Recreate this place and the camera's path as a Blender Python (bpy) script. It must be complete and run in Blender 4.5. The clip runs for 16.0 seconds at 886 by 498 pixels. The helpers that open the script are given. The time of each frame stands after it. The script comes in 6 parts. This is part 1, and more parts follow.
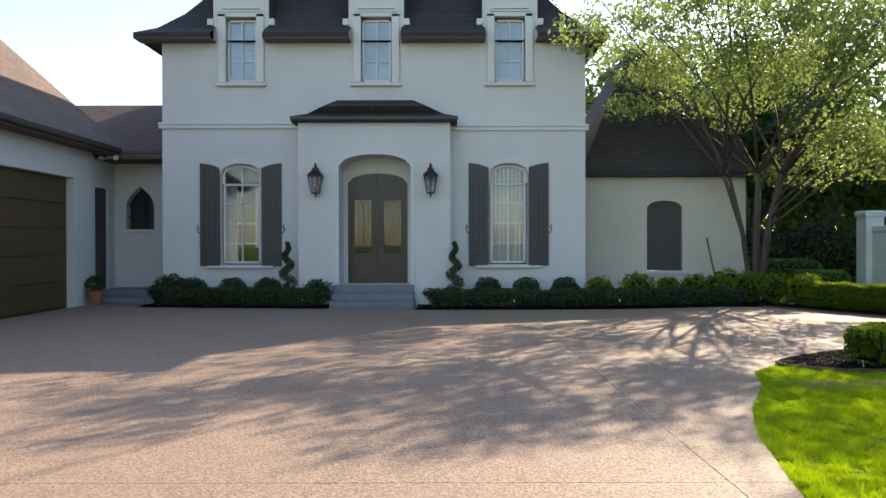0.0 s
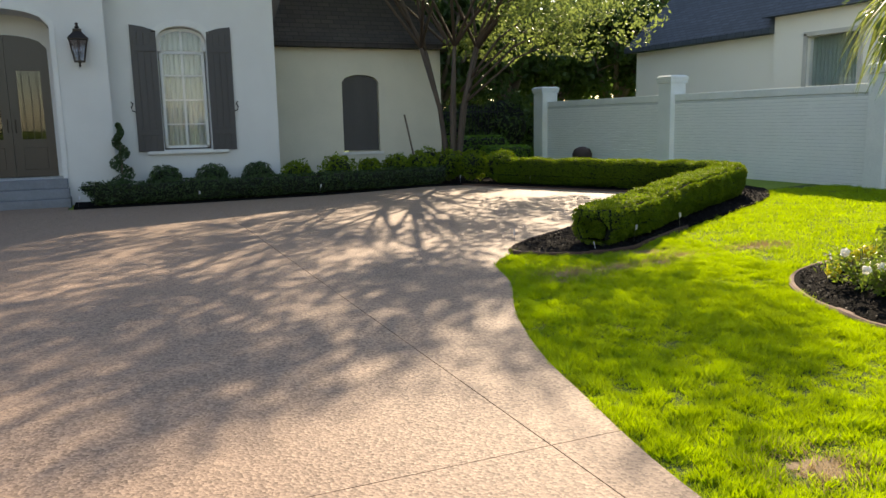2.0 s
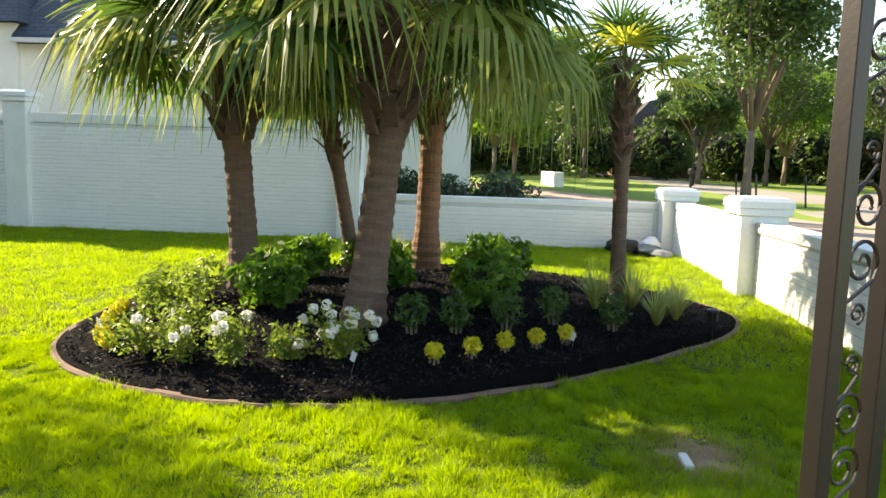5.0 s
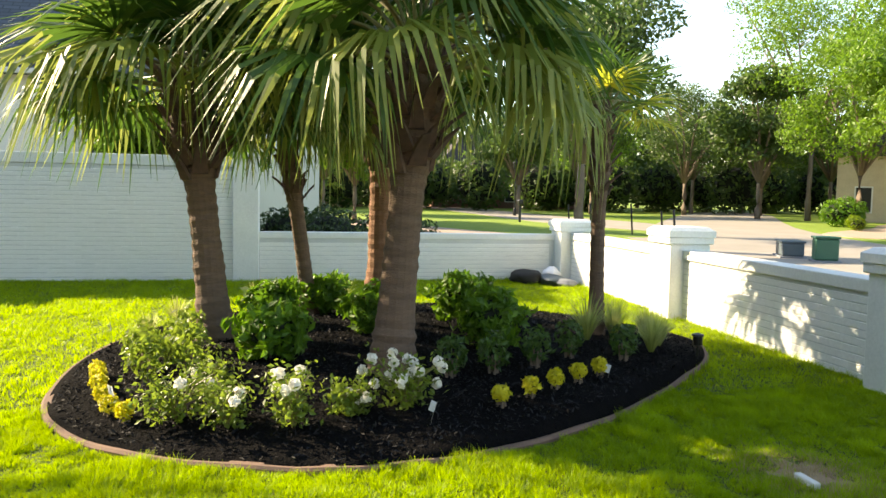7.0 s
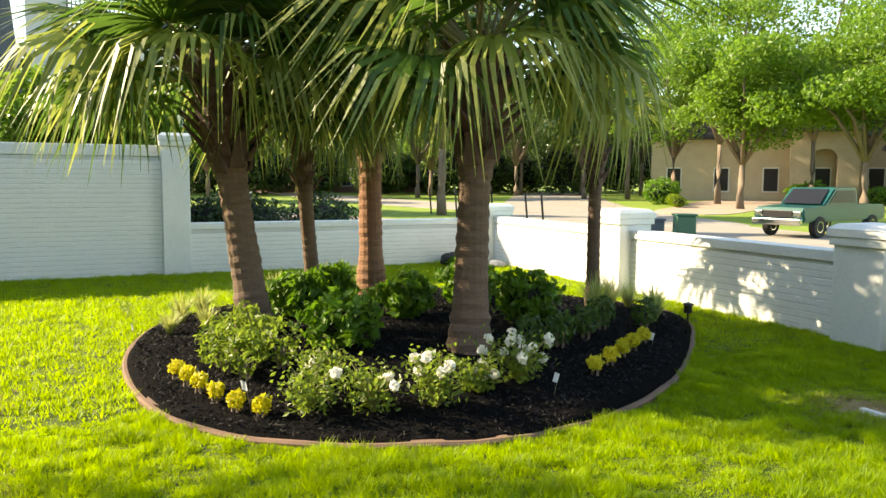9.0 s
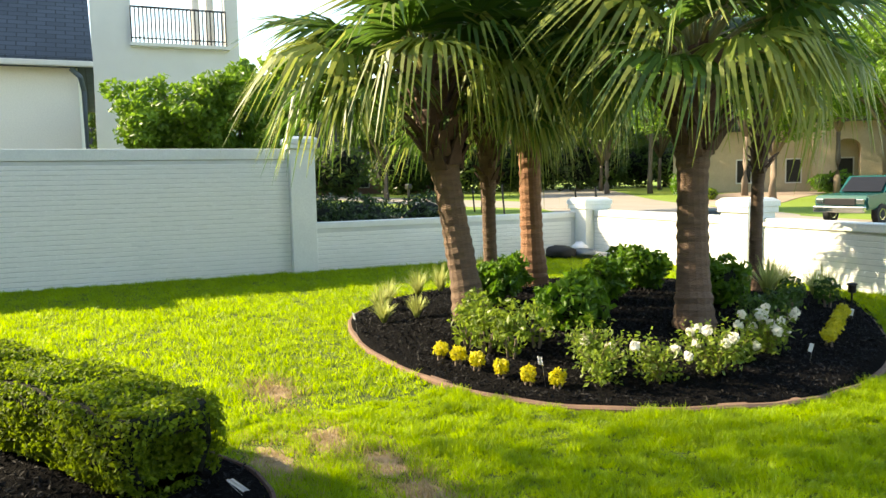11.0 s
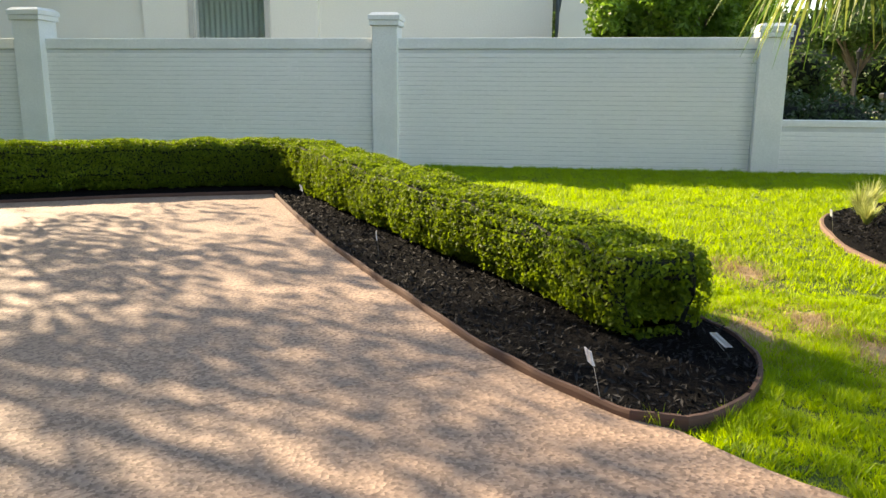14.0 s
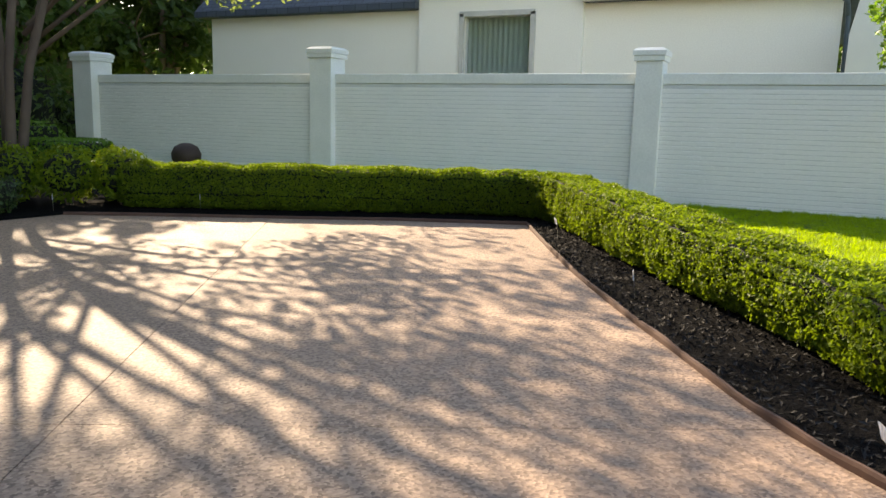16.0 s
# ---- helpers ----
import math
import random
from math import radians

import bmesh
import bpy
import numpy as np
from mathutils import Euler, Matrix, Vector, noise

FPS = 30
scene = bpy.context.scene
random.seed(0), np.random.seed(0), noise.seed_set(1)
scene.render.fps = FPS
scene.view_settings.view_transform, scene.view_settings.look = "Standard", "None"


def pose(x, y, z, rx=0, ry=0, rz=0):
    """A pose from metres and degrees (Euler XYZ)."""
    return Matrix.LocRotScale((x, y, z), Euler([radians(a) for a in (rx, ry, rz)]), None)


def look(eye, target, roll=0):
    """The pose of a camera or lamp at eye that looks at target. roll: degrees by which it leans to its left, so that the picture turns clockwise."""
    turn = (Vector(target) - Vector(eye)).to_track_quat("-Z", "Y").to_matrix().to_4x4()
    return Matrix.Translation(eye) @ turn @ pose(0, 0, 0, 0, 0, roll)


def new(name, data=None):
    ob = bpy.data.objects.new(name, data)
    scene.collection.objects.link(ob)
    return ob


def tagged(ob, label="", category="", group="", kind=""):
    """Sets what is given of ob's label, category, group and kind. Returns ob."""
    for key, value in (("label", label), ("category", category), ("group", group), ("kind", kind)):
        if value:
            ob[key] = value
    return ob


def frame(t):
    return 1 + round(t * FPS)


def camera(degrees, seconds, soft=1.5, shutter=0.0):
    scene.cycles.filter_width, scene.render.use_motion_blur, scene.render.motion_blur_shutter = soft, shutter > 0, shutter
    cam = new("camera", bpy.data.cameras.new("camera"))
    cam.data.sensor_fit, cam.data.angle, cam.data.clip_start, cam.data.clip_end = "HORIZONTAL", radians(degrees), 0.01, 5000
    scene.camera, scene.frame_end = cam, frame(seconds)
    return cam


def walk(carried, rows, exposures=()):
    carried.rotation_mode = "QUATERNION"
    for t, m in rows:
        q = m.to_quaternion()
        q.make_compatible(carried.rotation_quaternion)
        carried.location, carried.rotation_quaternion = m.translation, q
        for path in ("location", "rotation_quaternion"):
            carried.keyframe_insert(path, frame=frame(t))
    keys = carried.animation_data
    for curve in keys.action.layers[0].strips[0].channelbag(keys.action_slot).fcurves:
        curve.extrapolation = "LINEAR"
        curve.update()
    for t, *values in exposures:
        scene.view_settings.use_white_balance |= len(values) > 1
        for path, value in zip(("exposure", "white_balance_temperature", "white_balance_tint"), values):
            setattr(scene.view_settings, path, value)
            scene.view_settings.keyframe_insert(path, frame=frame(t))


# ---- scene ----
cam = camera(60.1, 16.0)
PATH = [
    (0, (0.0, 0.0, 1.582), (0.003, 3.3, 1.561), -0.1),
    (0.5, (-0.084, 0.577, 1.632), (0.004, 3.874, 1.539), 0.4),
    (1, (-0.079, 1.069, 1.615), (0.269, 4.345, 1.406), 0.2),
    (1.5, (-0.009, 1.584, 1.576), (0.766, 4.77, 1.203), -0.9),
    (2, (0.049, 2.014, 1.559), (1.342, 5.001, 1.016), -1.1),
    (2.5, (0.137, 2.403, 1.563), (2.066, 5.01, 0.952), -0.1),
    (3, (0.226, 2.781, 1.526), (2.776, 4.769, 0.861), 0.9),
    (3.5, (0.312, 3.106, 1.51), (3.216, 4.516, 0.818), 1.2),
    (4, (0.452, 3.424, 1.521), (3.562, 4.362, 0.939), 2.0),
    (4.5, (0.52, 3.751, 1.548), (3.75, 4.241, 1.076), 2.7),
    (5, (0.579, 4.059, 1.6), (3.85, 4.261, 1.201), 1.8),
    (5.2, (0.643, 4.191, 1.609), (3.923, 4.298, 1.261), 1.9),
    (7.3, (0.806, 6.11, 1.605), (4.012, 5.378, 1.32), 1.1),
    (7.5, (0.796, 6.324, 1.614), (3.977, 5.509, 1.295), 1.2),
    (8, (0.808, 6.845, 1.63), (3.935, 5.844, 1.284), 1.1),
    (8.2, (0.826, 7.018, 1.638), (3.936, 5.967, 1.3), 1.1),
    (10.3, (1.287, 9.387, 1.65), (4.105, 7.691, 1.371), -1.2),
    (10.5, (1.293, 9.572, 1.64), (4.164, 7.968, 1.361), -0.9),
    (11, (1.368, 9.922, 1.605), (4.369, 8.585, 1.303), -1.1),
    (11.5, (1.329, 10.123, 1.533), (4.393, 8.973, 1.109), -1.6),
    (12, (1.346, 10.176, 1.462), (4.474, 9.285, 0.903), -1.9),
    (12.5, (1.372, 10.204, 1.379), (4.575, 9.674, 0.789), -0.8),
    (13, (1.376, 10.235, 1.325), (4.602, 10.143, 0.639), -0.0),
    (13.5, (1.402, 10.257, 1.305), (4.618, 10.478, 0.602), -0.3),
    (14, (1.389, 10.274, 1.31), (4.593, 10.691, 0.639), 0.4),
    (14.5, (1.38, 10.301, 1.31), (4.546, 10.991, 0.685), 1.1),
    (15, (1.367, 10.323, 1.315), (4.48, 11.25, 0.728), 0.9),
    (15.5, (1.362, 10.345, 1.32), (4.394, 11.519, 0.762), 1.0),
    (16, (1.371, 10.377, 1.318), (4.304, 11.787, 0.769), 1.5),
]
EXPOSURES = [(0.0, 1.25, 7100, 12), (1.5, 1.25, 7600, 12), (2.5, 1.0, 7900, 12), (3.0, 1.1, 8000, 12), (4.0, 1.5, 7900, 11), (5.0, 1.65, 7800, 10), (8.0, 1.7, 8500, 9), (11.0, 1.75, 8200, 6), (13.0, 1.65, 8100, 9), (16.0, 1.6, 8100, 13)]
walk(cam, [(t, look(eye, target, roll)) for t, eye, target, roll in PATH], EXPOSURES)

# ---------------- light ----------------
SUN_AZ, SUN_EL = radians(37.2), radians(28.5)   # azimuth from +y towards +x
world = bpy.data.worlds.new("world")
scene.world = world
world.use_nodes = True
wn = world.node_tree
sky = wn.nodes.new("ShaderNodeTexSky")
sky.sky_type, sky.sun_disc = "NISHITA", False
sky.sun_elevation, sky.sun_rotation = SUN_EL, SUN_AZ
sky.air_density, sky.dust_density, sky.ozone_density = 1.0, 0.5, 1.6
wn.links.new(sky.outputs[0], wn.nodes["Background"].inputs[0])
wn.nodes["Background"].inputs[1].default_value = 0.15
sun_data = bpy.data.lights.new("sun", "SUN")
sun_data.energy, sun_data.angle, sun_data.color = 4.7, radians(0.55), (1.0, 0.90, 0.74)
sun = new("sun", sun_data)
sun.matrix_world = look((30 * math.sin(SUN_AZ), 30 * math.cos(SUN_AZ), 30 * math.tan(SUN_EL)), (0, 0, 0))


# ---------------- materials ----------------
def nodes_of(name):
    m = bpy.data.materials.new(name)
    m.use_nodes = True
    t = m.node_tree
    return m, t, t.nodes["Principled BSDF"]


def mixrgb(t, fac, a, b, mode="MIX"):
    n = t.nodes.new("ShaderNodeMix")
    n.data_type, n.blend_type = "RGBA", mode
    for sock, v in ((n.inputs[0], fac), (n.inputs[6], a), (n.inputs[7], b)):
        if hasattr(v, "is_linked"):
            t.links.new(v, sock)
        elif isinstance(v, tuple):
            sock.default_value = (*v[:3], 1)
        else:
            sock.default_value = v
    return n.outputs[2]


def noise_tex(t, scale, detail=4, rough=0.55, stretch=None):
    c = t.nodes.new("ShaderNodeTexCoord")
    n = t.nodes.new("ShaderNodeTexNoise")
    n.inputs["Scale"].default_value, n.inputs["Detail"].default_value, n.inputs["Roughness"].default_value = scale, detail, rough
    if stretch:
        mp = t.nodes.new("ShaderNodeMapping")
        mp.inputs["Scale"].default_value = stretch
        t.links.new(c.outputs["Object"], mp.inputs[0])
        t.links.new(mp.outputs[0], n.inputs[0])
    else:
        t.links.new(c.outputs["Object"], n.inputs[0])
    return n.outputs[0]


def ramp(t, src, stops):
    r = t.nodes.new("ShaderNodeValToRGB")
    while len(r.color_ramp.elements) < len(stops):
        r.color_ramp.elements.new(0.5)
    for e, (p, c) in zip(r.color_ramp.elements, stops):
        e.position, e.color = p, (*c, 1) if isinstance(c, tuple) else (c, c, c, 1)
    t.links.new(src, r.inputs[0])
    return r.outputs[0]


def bump(t, bsdf, height, strength=0.3, dist=0.01):
    b = t.nodes.new("ShaderNodeBump")
    b.inputs["Strength"].default_value, b.inputs["Distance"].default_value = strength, dist
    t.links.new(height, b.inputs["Height"])
    t.links.new(b.outputs[0], bsdf.inputs["Normal"])


def plain(name, col, col2=None, rough=0.6, metal=0.0, grain=30.0, blot=1.5, bstr=0.25, bdist=0.004, stretch=None, spec=0.5, random_mix=0.0):
    """Two colours mixed by stains and grain, with fine relief."""
    m, t, b = nodes_of(name)
    col2 = col2 or tuple(c * 0.78 for c in col)
    big = noise_tex(t, blot, 5, 0.6, stretch)
    small = noise_tex(t, grain, 3, 0.6, stretch)
    f = ramp(t, big, [(0.35, 0.0), (0.68, 1.0)])
    c = mixrgb(t, f, col, col2)
    c = mixrgb(t, ramp(t, small, [(0.3, 0.0), (0.75, 0.35)]), c, tuple(x * 0.7 for x in col2))
    if random_mix:
        o = t.nodes.new("ShaderNodeObjectInfo")
        k = t.nodes.new("ShaderNodeMath")
        k.operation = "MULTIPLY"
        t.links.new(o.outputs["Random"], k.inputs[0])
        k.inputs[1].default_value = random_mix
        c = mixrgb(t, k.outputs[0], c, tuple(x * 0.6 for x in col2))
    t.links.new(c, b.inputs["Base Color"])
    b.inputs["Roughness"].default_value, b.inputs["Metallic"].default_value = rough, metal
    b.inputs["Specular IOR Level"].default_value = spec
    if bstr:
        bump(t, b, small, bstr, bdist)
    return m


def leafy(name, dark, light, trans=0.35, rough=0.45, patch=None, spec=0.4, tuftiness=None):
    """Leaves: colour varies from leaf to leaf, light shines partly through."""
    m, t, b = nodes_of(name)
    g = t.nodes.new("ShaderNodeNewGeometry")
    c = mixrgb(t, g.outputs["Random Per Island"], dark, light)
    n = noise_tex(t, 0.9, 3)
    c = mixrgb(t, ramp(t, n, [(0.35, 0.0), (0.7, 0.5)]), c, patch or tuple(x * 0.55 for x in dark))
    if tuftiness:
        c = mixrgb(t, ramp(t, noise_tex(t, 7.5, 3, 0.7), [(0.42, 0.0), (0.66, 0.75)]), c, tuftiness)
        c = mixrgb(t, ramp(t, noise_tex(t, 2.3, 2, 0.6), [(0.5, 0.0), (0.72, 0.45)]), c, tuple(x * 1.5 for x in light))
    t.links.new(c, b.inputs["Base Color"])
    b.inputs["Roughness"].default_value = rough
    b.inputs["Specular IOR Level"].default_value = spec
    tr = t.nodes.new("ShaderNodeBsdfTranslucent")
    tc = mixrgb(t, 0.5, c, tuple(min(1, x * 2.2) for x in light))
    t.links.new(tc, tr.inputs[0])
    mx = t.nodes.new("ShaderNodeMixShader")
    mx.inputs[0].default_value = trans
    t.links.new(b.outputs[0], mx.inputs[1])
    t.links.new(tr.outputs[0], mx.inputs[2])
    t.links.new(mx.outputs[0], t.nodes["Material Output"].inputs[0])
    return m


def shingles(name, a, b_, rough=0.85):
    m, t, b = nodes_of(name)
    c = t.nodes.new("ShaderNodeTexCoord")
    mp = t.nodes.new("ShaderNodeMapping")
    t.links.new(c.outputs["UV"], mp.inputs[0])
    br = t.nodes.new("ShaderNodeTexBrick")
    br.inputs["Color1"].default_value, br.inputs["Color2"].default_value = (*a, 1), (*b_, 1)
    br.inputs["Mortar"].default_value = (*[x * 0.35 for x in a], 1)
    br.inputs["Scale"].default_value = 1.0
    br.inputs["Brick Width"].default_value, br.inputs["Row Height"].default_value = 0.34, 0.15
    br.inputs["Mortar Size"].default_value = 0.012
    t.links.new(mp.outputs[0], br.inputs[0])
    f = ramp(t, noise_tex(t, 0.6, 5), [(0.35, 0.0), (0.7, 0.45)])
    col = mixrgb(t, f, br.outputs[0], tuple(x * 0.55 for x in b_))
    t.links.new(col, b.inputs["Base Color"])
    b.inputs["Roughness"].default_value = rough
    bump(t, b, br.outputs["Fac"], -0.5, 0.01)
    return m


def glass_mat(name, tint=(0.9, 0.95, 1.0), rough=0.02):
    m, t, b = nodes_of(name)
    b.inputs["Base Color"].default_value = (*tint, 1)
    b.inputs["Roughness"].default_value = rough
    b.inputs["Transmission Weight"].default_value = 1.0
    b.inputs["IOR"].default_value = 1.45
    return m


STUCCO = plain("white painted stucco", (0.68, 0.67, 0.64), (0.62, 0.61, 0.585), 0.85, grain=60, blot=0.7, bstr=0.2)
TRIM = plain("white trim paint", (0.70, 0.69, 0.655), (0.64, 0.63, 0.60), 0.6, grain=50, bstr=0.1)
WING = plain("cream painted brick", (0.66, 0.61, 0.50), (0.58, 0.54, 0.44), 0.85, grain=40, blot=0.8, bstr=0.3)
BRICK = plain("white painted brick", (0.87, 0.87, 0.84), (0.82, 0.83, 0.80), 0.8, grain=45, blot=1.1, bstr=0.5, bdist=0.006, random_mix=0.03)
MORTAR = plain("painted mortar", (0.68, 0.70, 0.68), (0.56, 0.58, 0.57), 0.9, grain=70, bstr=0.3)
CAP = plain("white painted cap stone", (0.82, 0.83, 0.80), (0.72, 0.74, 0.71), 0.8, grain=35, blot=1.3, bstr=0.35)
ROOF = shingles("dark brown roof shingles", (0.055, 0.045, 0.042), (0.035, 0.03, 0.03))
ROOF_RED = shingles("weathered brown roof shingles", (0.17, 0.105, 0.08), (0.12, 0.075, 0.06))
ROOF_GREY = shingles("grey slate roof", (0.075, 0.095, 0.125), (0.055, 0.07, 0.09))
ROOF_FAR = shingles("far brown roof", (0.07, 0.055, 0.05), (0.05, 0.04, 0.04))
FASCIA = plain("dark bronze gutter", (0.05, 0.035, 0.03), rough=0.45, grain=20)
SHUTTER = plain("dark grey shutter paint", (0.065, 0.058, 0.056), (0.05, 0.045, 0.044), 0.55, grain=40, stretch=(1, 1, 0.15))
DOORWOOD = plain("dark stained door wood", (0.030, 0.014, 0.010), (0.019, 0.010, 0.008), 0.35, grain=25, stretch=(1, 1, 0.1))
GARAGEWOOD = plain("brown stained garage door", (0.10, 0.06, 0.022), (0.075, 0.045, 0.018), 0.5, grain=25, stretch=(0.1, 0.1, 1))
IRON = plain("dark bronze painted iron", (0.013, 0.011, 0.010), (0.018, 0.013, 0.011), 0.45, metal=0.1, grain=60, bstr=0.15)
BLACKIRON = plain("black painted iron", (0.015, 0.015, 0.017), rough=0.4, metal=0.3, grain=60, bstr=0.1)
COPPER = plain("aged copper lantern", (0.035, 0.03, 0.028), (0.05, 0.035, 0.025), 0.4, metal=0.6, grain=50)
# colour that stands in for the darkness of unlit rooms
ROOMSHADE = plain("near-black room shade", (0.03, 0.028, 0.026), rough=0.9, bstr=0)
CURTAIN = plain("cream curtain", (0.62, 0.58, 0.48), (0.5, 0.46, 0.38), 0.9, grain=12, stretch=(6, 6, 0.2))
BLIND = plain("pale blue grey blinds", (0.55, 0.63, 0.70), (0.46, 0.55, 0.63), 0.7, grain=10, bstr=0)
GREENCURTAIN = plain("green striped curtain", (0.62, 0.76, 0.62), (0.82, 0.86, 0.74), 0.9, grain=8, blot=9, stretch=(1, 9, 0.1))
GLASS = glass_mat("window glass")
STONE = plain("grey blue step stone", (0.22, 0.235, 0.26), (0.16, 0.17, 0.19), 0.75, grain=25, blot=2.0, bstr=0.4)
MULCH = plain("dark brown mulch", (0.0048, 0.0048, 0.0052), (0.0085, 0.008, 0.008), 0.95, grain=45, blot=9, bstr=1.0, bdist=0.03, spec=0.03)
CHIP = leafy("mulch chips", (0.003, 0.0032, 0.0038), (0.027, 0.0265, 0.028), 0.0, 0.7, spec=0.12)
EDGING = plain("red brown concrete edging", (0.22, 0.13, 0.09), (0.15, 0.09, 0.065), 0.9, grain=40, blot=3, bstr=0.5)
STEELEDGE = plain("rusty brown bed edging", (0.075, 0.036, 0.025), (0.10, 0.052, 0.036), 0.85, grain=30, blot=4, bstr=0.4)
SOIL = plain("dry tan soil", (0.36, 0.25, 0.15), (0.25, 0.18, 0.10), 0.95, grain=60, blot=6, bstr=0.6)
GRASSBASE = plain("lawn thatch", (0.085, 0.125, 0.010), (0.055, 0.09, 0.008), 0.95, grain=90, blot=1.2, bstr=0.9, bdist=0.03)
FARGRASS = plain("far lawn", (0.20, 0.29, 0.02), (0.15, 0.23, 0.02), 0.95, grain=14, blot=0.35, bstr=0.6, bdist=0.05)
BLADE = leafy("grass blades", (0.12, 0.21, 0.004), (0.33, 0.435, 0.008), 0.5, 0.5, patch=(0.11, 0.21, 0.004), tuftiness=(0.04, 0.11, 0.004))
DRYBLADE = leafy("dry grass blades", (0.30, 0.22, 0.11), (0.45, 0.34, 0.18), 0.2, 0.7)
HEDGE = leafy("boxwood hedge leaves", (0.030, 0.066, 0.005), (0.19, 0.27, 0.012), 0.38, 0.6, spec=0.22)
# darker copy of the boxwood leaves, with standing shade mixed into the colour
HEDGESHADED = leafy("boxwood leaves with shade in their colour", (0.02, 0.045, 0.012), (0.05, 0.095, 0.02), 0.2, 0.4)
# near-black: the shade between leaves is put into this colour
SHADECORE = plain("hedge inside with shade in its colour", (0.006, 0.011, 0.003), rough=0.95, grain=20, bstr=0.8, bdist=0.03)
SHRUB = leafy("broad shrub leaves", (0.032, 0.10, 0.007), (0.12, 0.245, 0.014), 0.35, 0.5)
ROSELEAF = leafy("rose leaves", (0.055, 0.10, 0.012), (0.21, 0.29, 0.035), 0.4, 0.45)
DARKLEAF = leafy("dark bedding leaves", (0.022, 0.06, 0.012), (0.07, 0.14, 0.02), 0.3, 0.45)
LIRIOPE = leafy("variegated grass leaves", (0.18, 0.25, 0.04), (0.50, 0.55, 0.17), 0.35, 0.5)
YELLOW = leafy("yellow gold leaves", (0.46, 0.42, 0.02), (0.78, 0.66, 0.04), 0.35, 0.5, patch=(0.36, 0.36, 0.02))
PETAL = leafy("white rose petals", (0.82, 0.80, 0.72), (0.9, 0.88, 0.83), 0.3, 0.6, patch=(0.8, 0.74, 0.6))
TREELEAF = leafy("crape myrtle leaves", (0.07, 0.11, 0.028), (0.19, 0.24, 0.06), 0.5, 0.45)
OAKLEAF = leafy("dark oak leaves", (0.03, 0.065, 0.018), (0.085, 0.14, 0.03), 0.4, 0.45)
BRIGHTLEAF = leafy("bright green tree leaves", (0.06, 0.135, 0.012), (0.165, 0.285, 0.025), 0.4, 0.45)
PALMLEAF = leafy("fan palm leaves", (0.022, 0.075, 0.016), (0.09, 0.17, 0.025), 0.34, 0.42)
PALMTIP = leafy("yellow green palm leaves", (0.11, 0.17, 0.03), (0.30, 0.34, 0.08), 0.35, 0.45)
PALMYOUNG = leafy("young yellow palm leaves", (0.20, 0.34, 0.03), (0.55, 0.45, 0.05), 0.5, 0.4)
TRUNK = plain("ringed palm bark", (0.20, 0.125, 0.085), (0.13, 0.085, 0.06), 0.9, grain=30, blot=5, bstr=0.8, bdist=0.02, stretch=(1, 1, 5))
TRUNKRED = plain("reddish palm bark", (0.30, 0.15, 0.085), (0.22, 0.11, 0.06), 0.9, grain=30, blot=5, bstr=0.8, bdist=0.02, stretch=(1, 1, 5))
BOOT = plain("old palm frond stubs", (0.15, 0.085, 0.06), (0.06, 0.038, 0.032), 0.9, grain=25, blot=6, bstr=0.7, bdist=0.01, random_mix=0.5)
BARK = plain("smooth grey brown bark", (0.20, 0.15, 0.11), (0.13, 0.10, 0.075), 0.85, grain=18, blot=3, bstr=0.5, bdist=0.01, stretch=(1, 1, 0.3))
DARKBARK = plain("dark brown smooth bark", (0.11, 0.08, 0.06), (0.07, 0.05, 0.04), 0.85, grain=18, blot=3, bstr=0.5, bdist=0.01, stretch=(1, 1, 0.3))
PETIOLE = plain("green palm stalk", (0.16, 0.19, 0.05), (0.2, 0.14, 0.06), 0.5, grain=20)
FLAG = plain("white plastic flag", (0.85, 0.85, 0.88), (0.8, 0.8, 0.84), 0.5, bstr=0)
WIRE = plain("steel flag wire", (0.35, 0.35, 0.36), rough=0.4, metal=0.8, bstr=0)
ASPHALT = plain("pale street concrete", (0.34, 0.30, 0.255), (0.28, 0.25, 0.21), 0.9, grain=30, blot=0.4, bstr=0.3)
FARDRIVE = plain("pinkish far driveway", (0.42, 0.31, 0.24), (0.36, 0.27, 0.21), 0.9, grain=20, blot=0.5)
FARBRICK = plain("far red brick", (0.25, 0.13, 0.09), (0.2, 0.1, 0.075), 0.9, grain=12, blot=2)
FARTAN = plain("far tan stucco", (0.55, 0.44, 0.30), (0.48, 0.38, 0.26), 0.85, grain=12)
TEAL = plain("teal truck paint", (0.010, 0.095, 0.085), (0.008, 0.08, 0.07), 0.25, grain=20, bstr=0)
UTIL = plain("green utility box paint", (0.02, 0.11, 0.07), (0.015, 0.09, 0.06), 0.5)
GREYBOX = plain("blue grey box paint", (0.09, 0.12, 0.14), rough=0.5)
RUBBER = plain("black rubber", (0.012, 0.012, 0.012), rough=0.8, bstr=0.1)
CHROME = plain("chrome", (0.6, 0.6, 0.6), rough=0.15, metal=1.0, bstr=0)
TERRACOTTA = plain("terracotta pot", (0.35, 0.15, 0.08), rough=0.85)
DOORGLASS = glass_mat("dark door glass", (0.35, 0.33, 0.3))
DARKPOT = plain("dark brown globe", (0.05, 0.028, 0.022), rough=0.7)


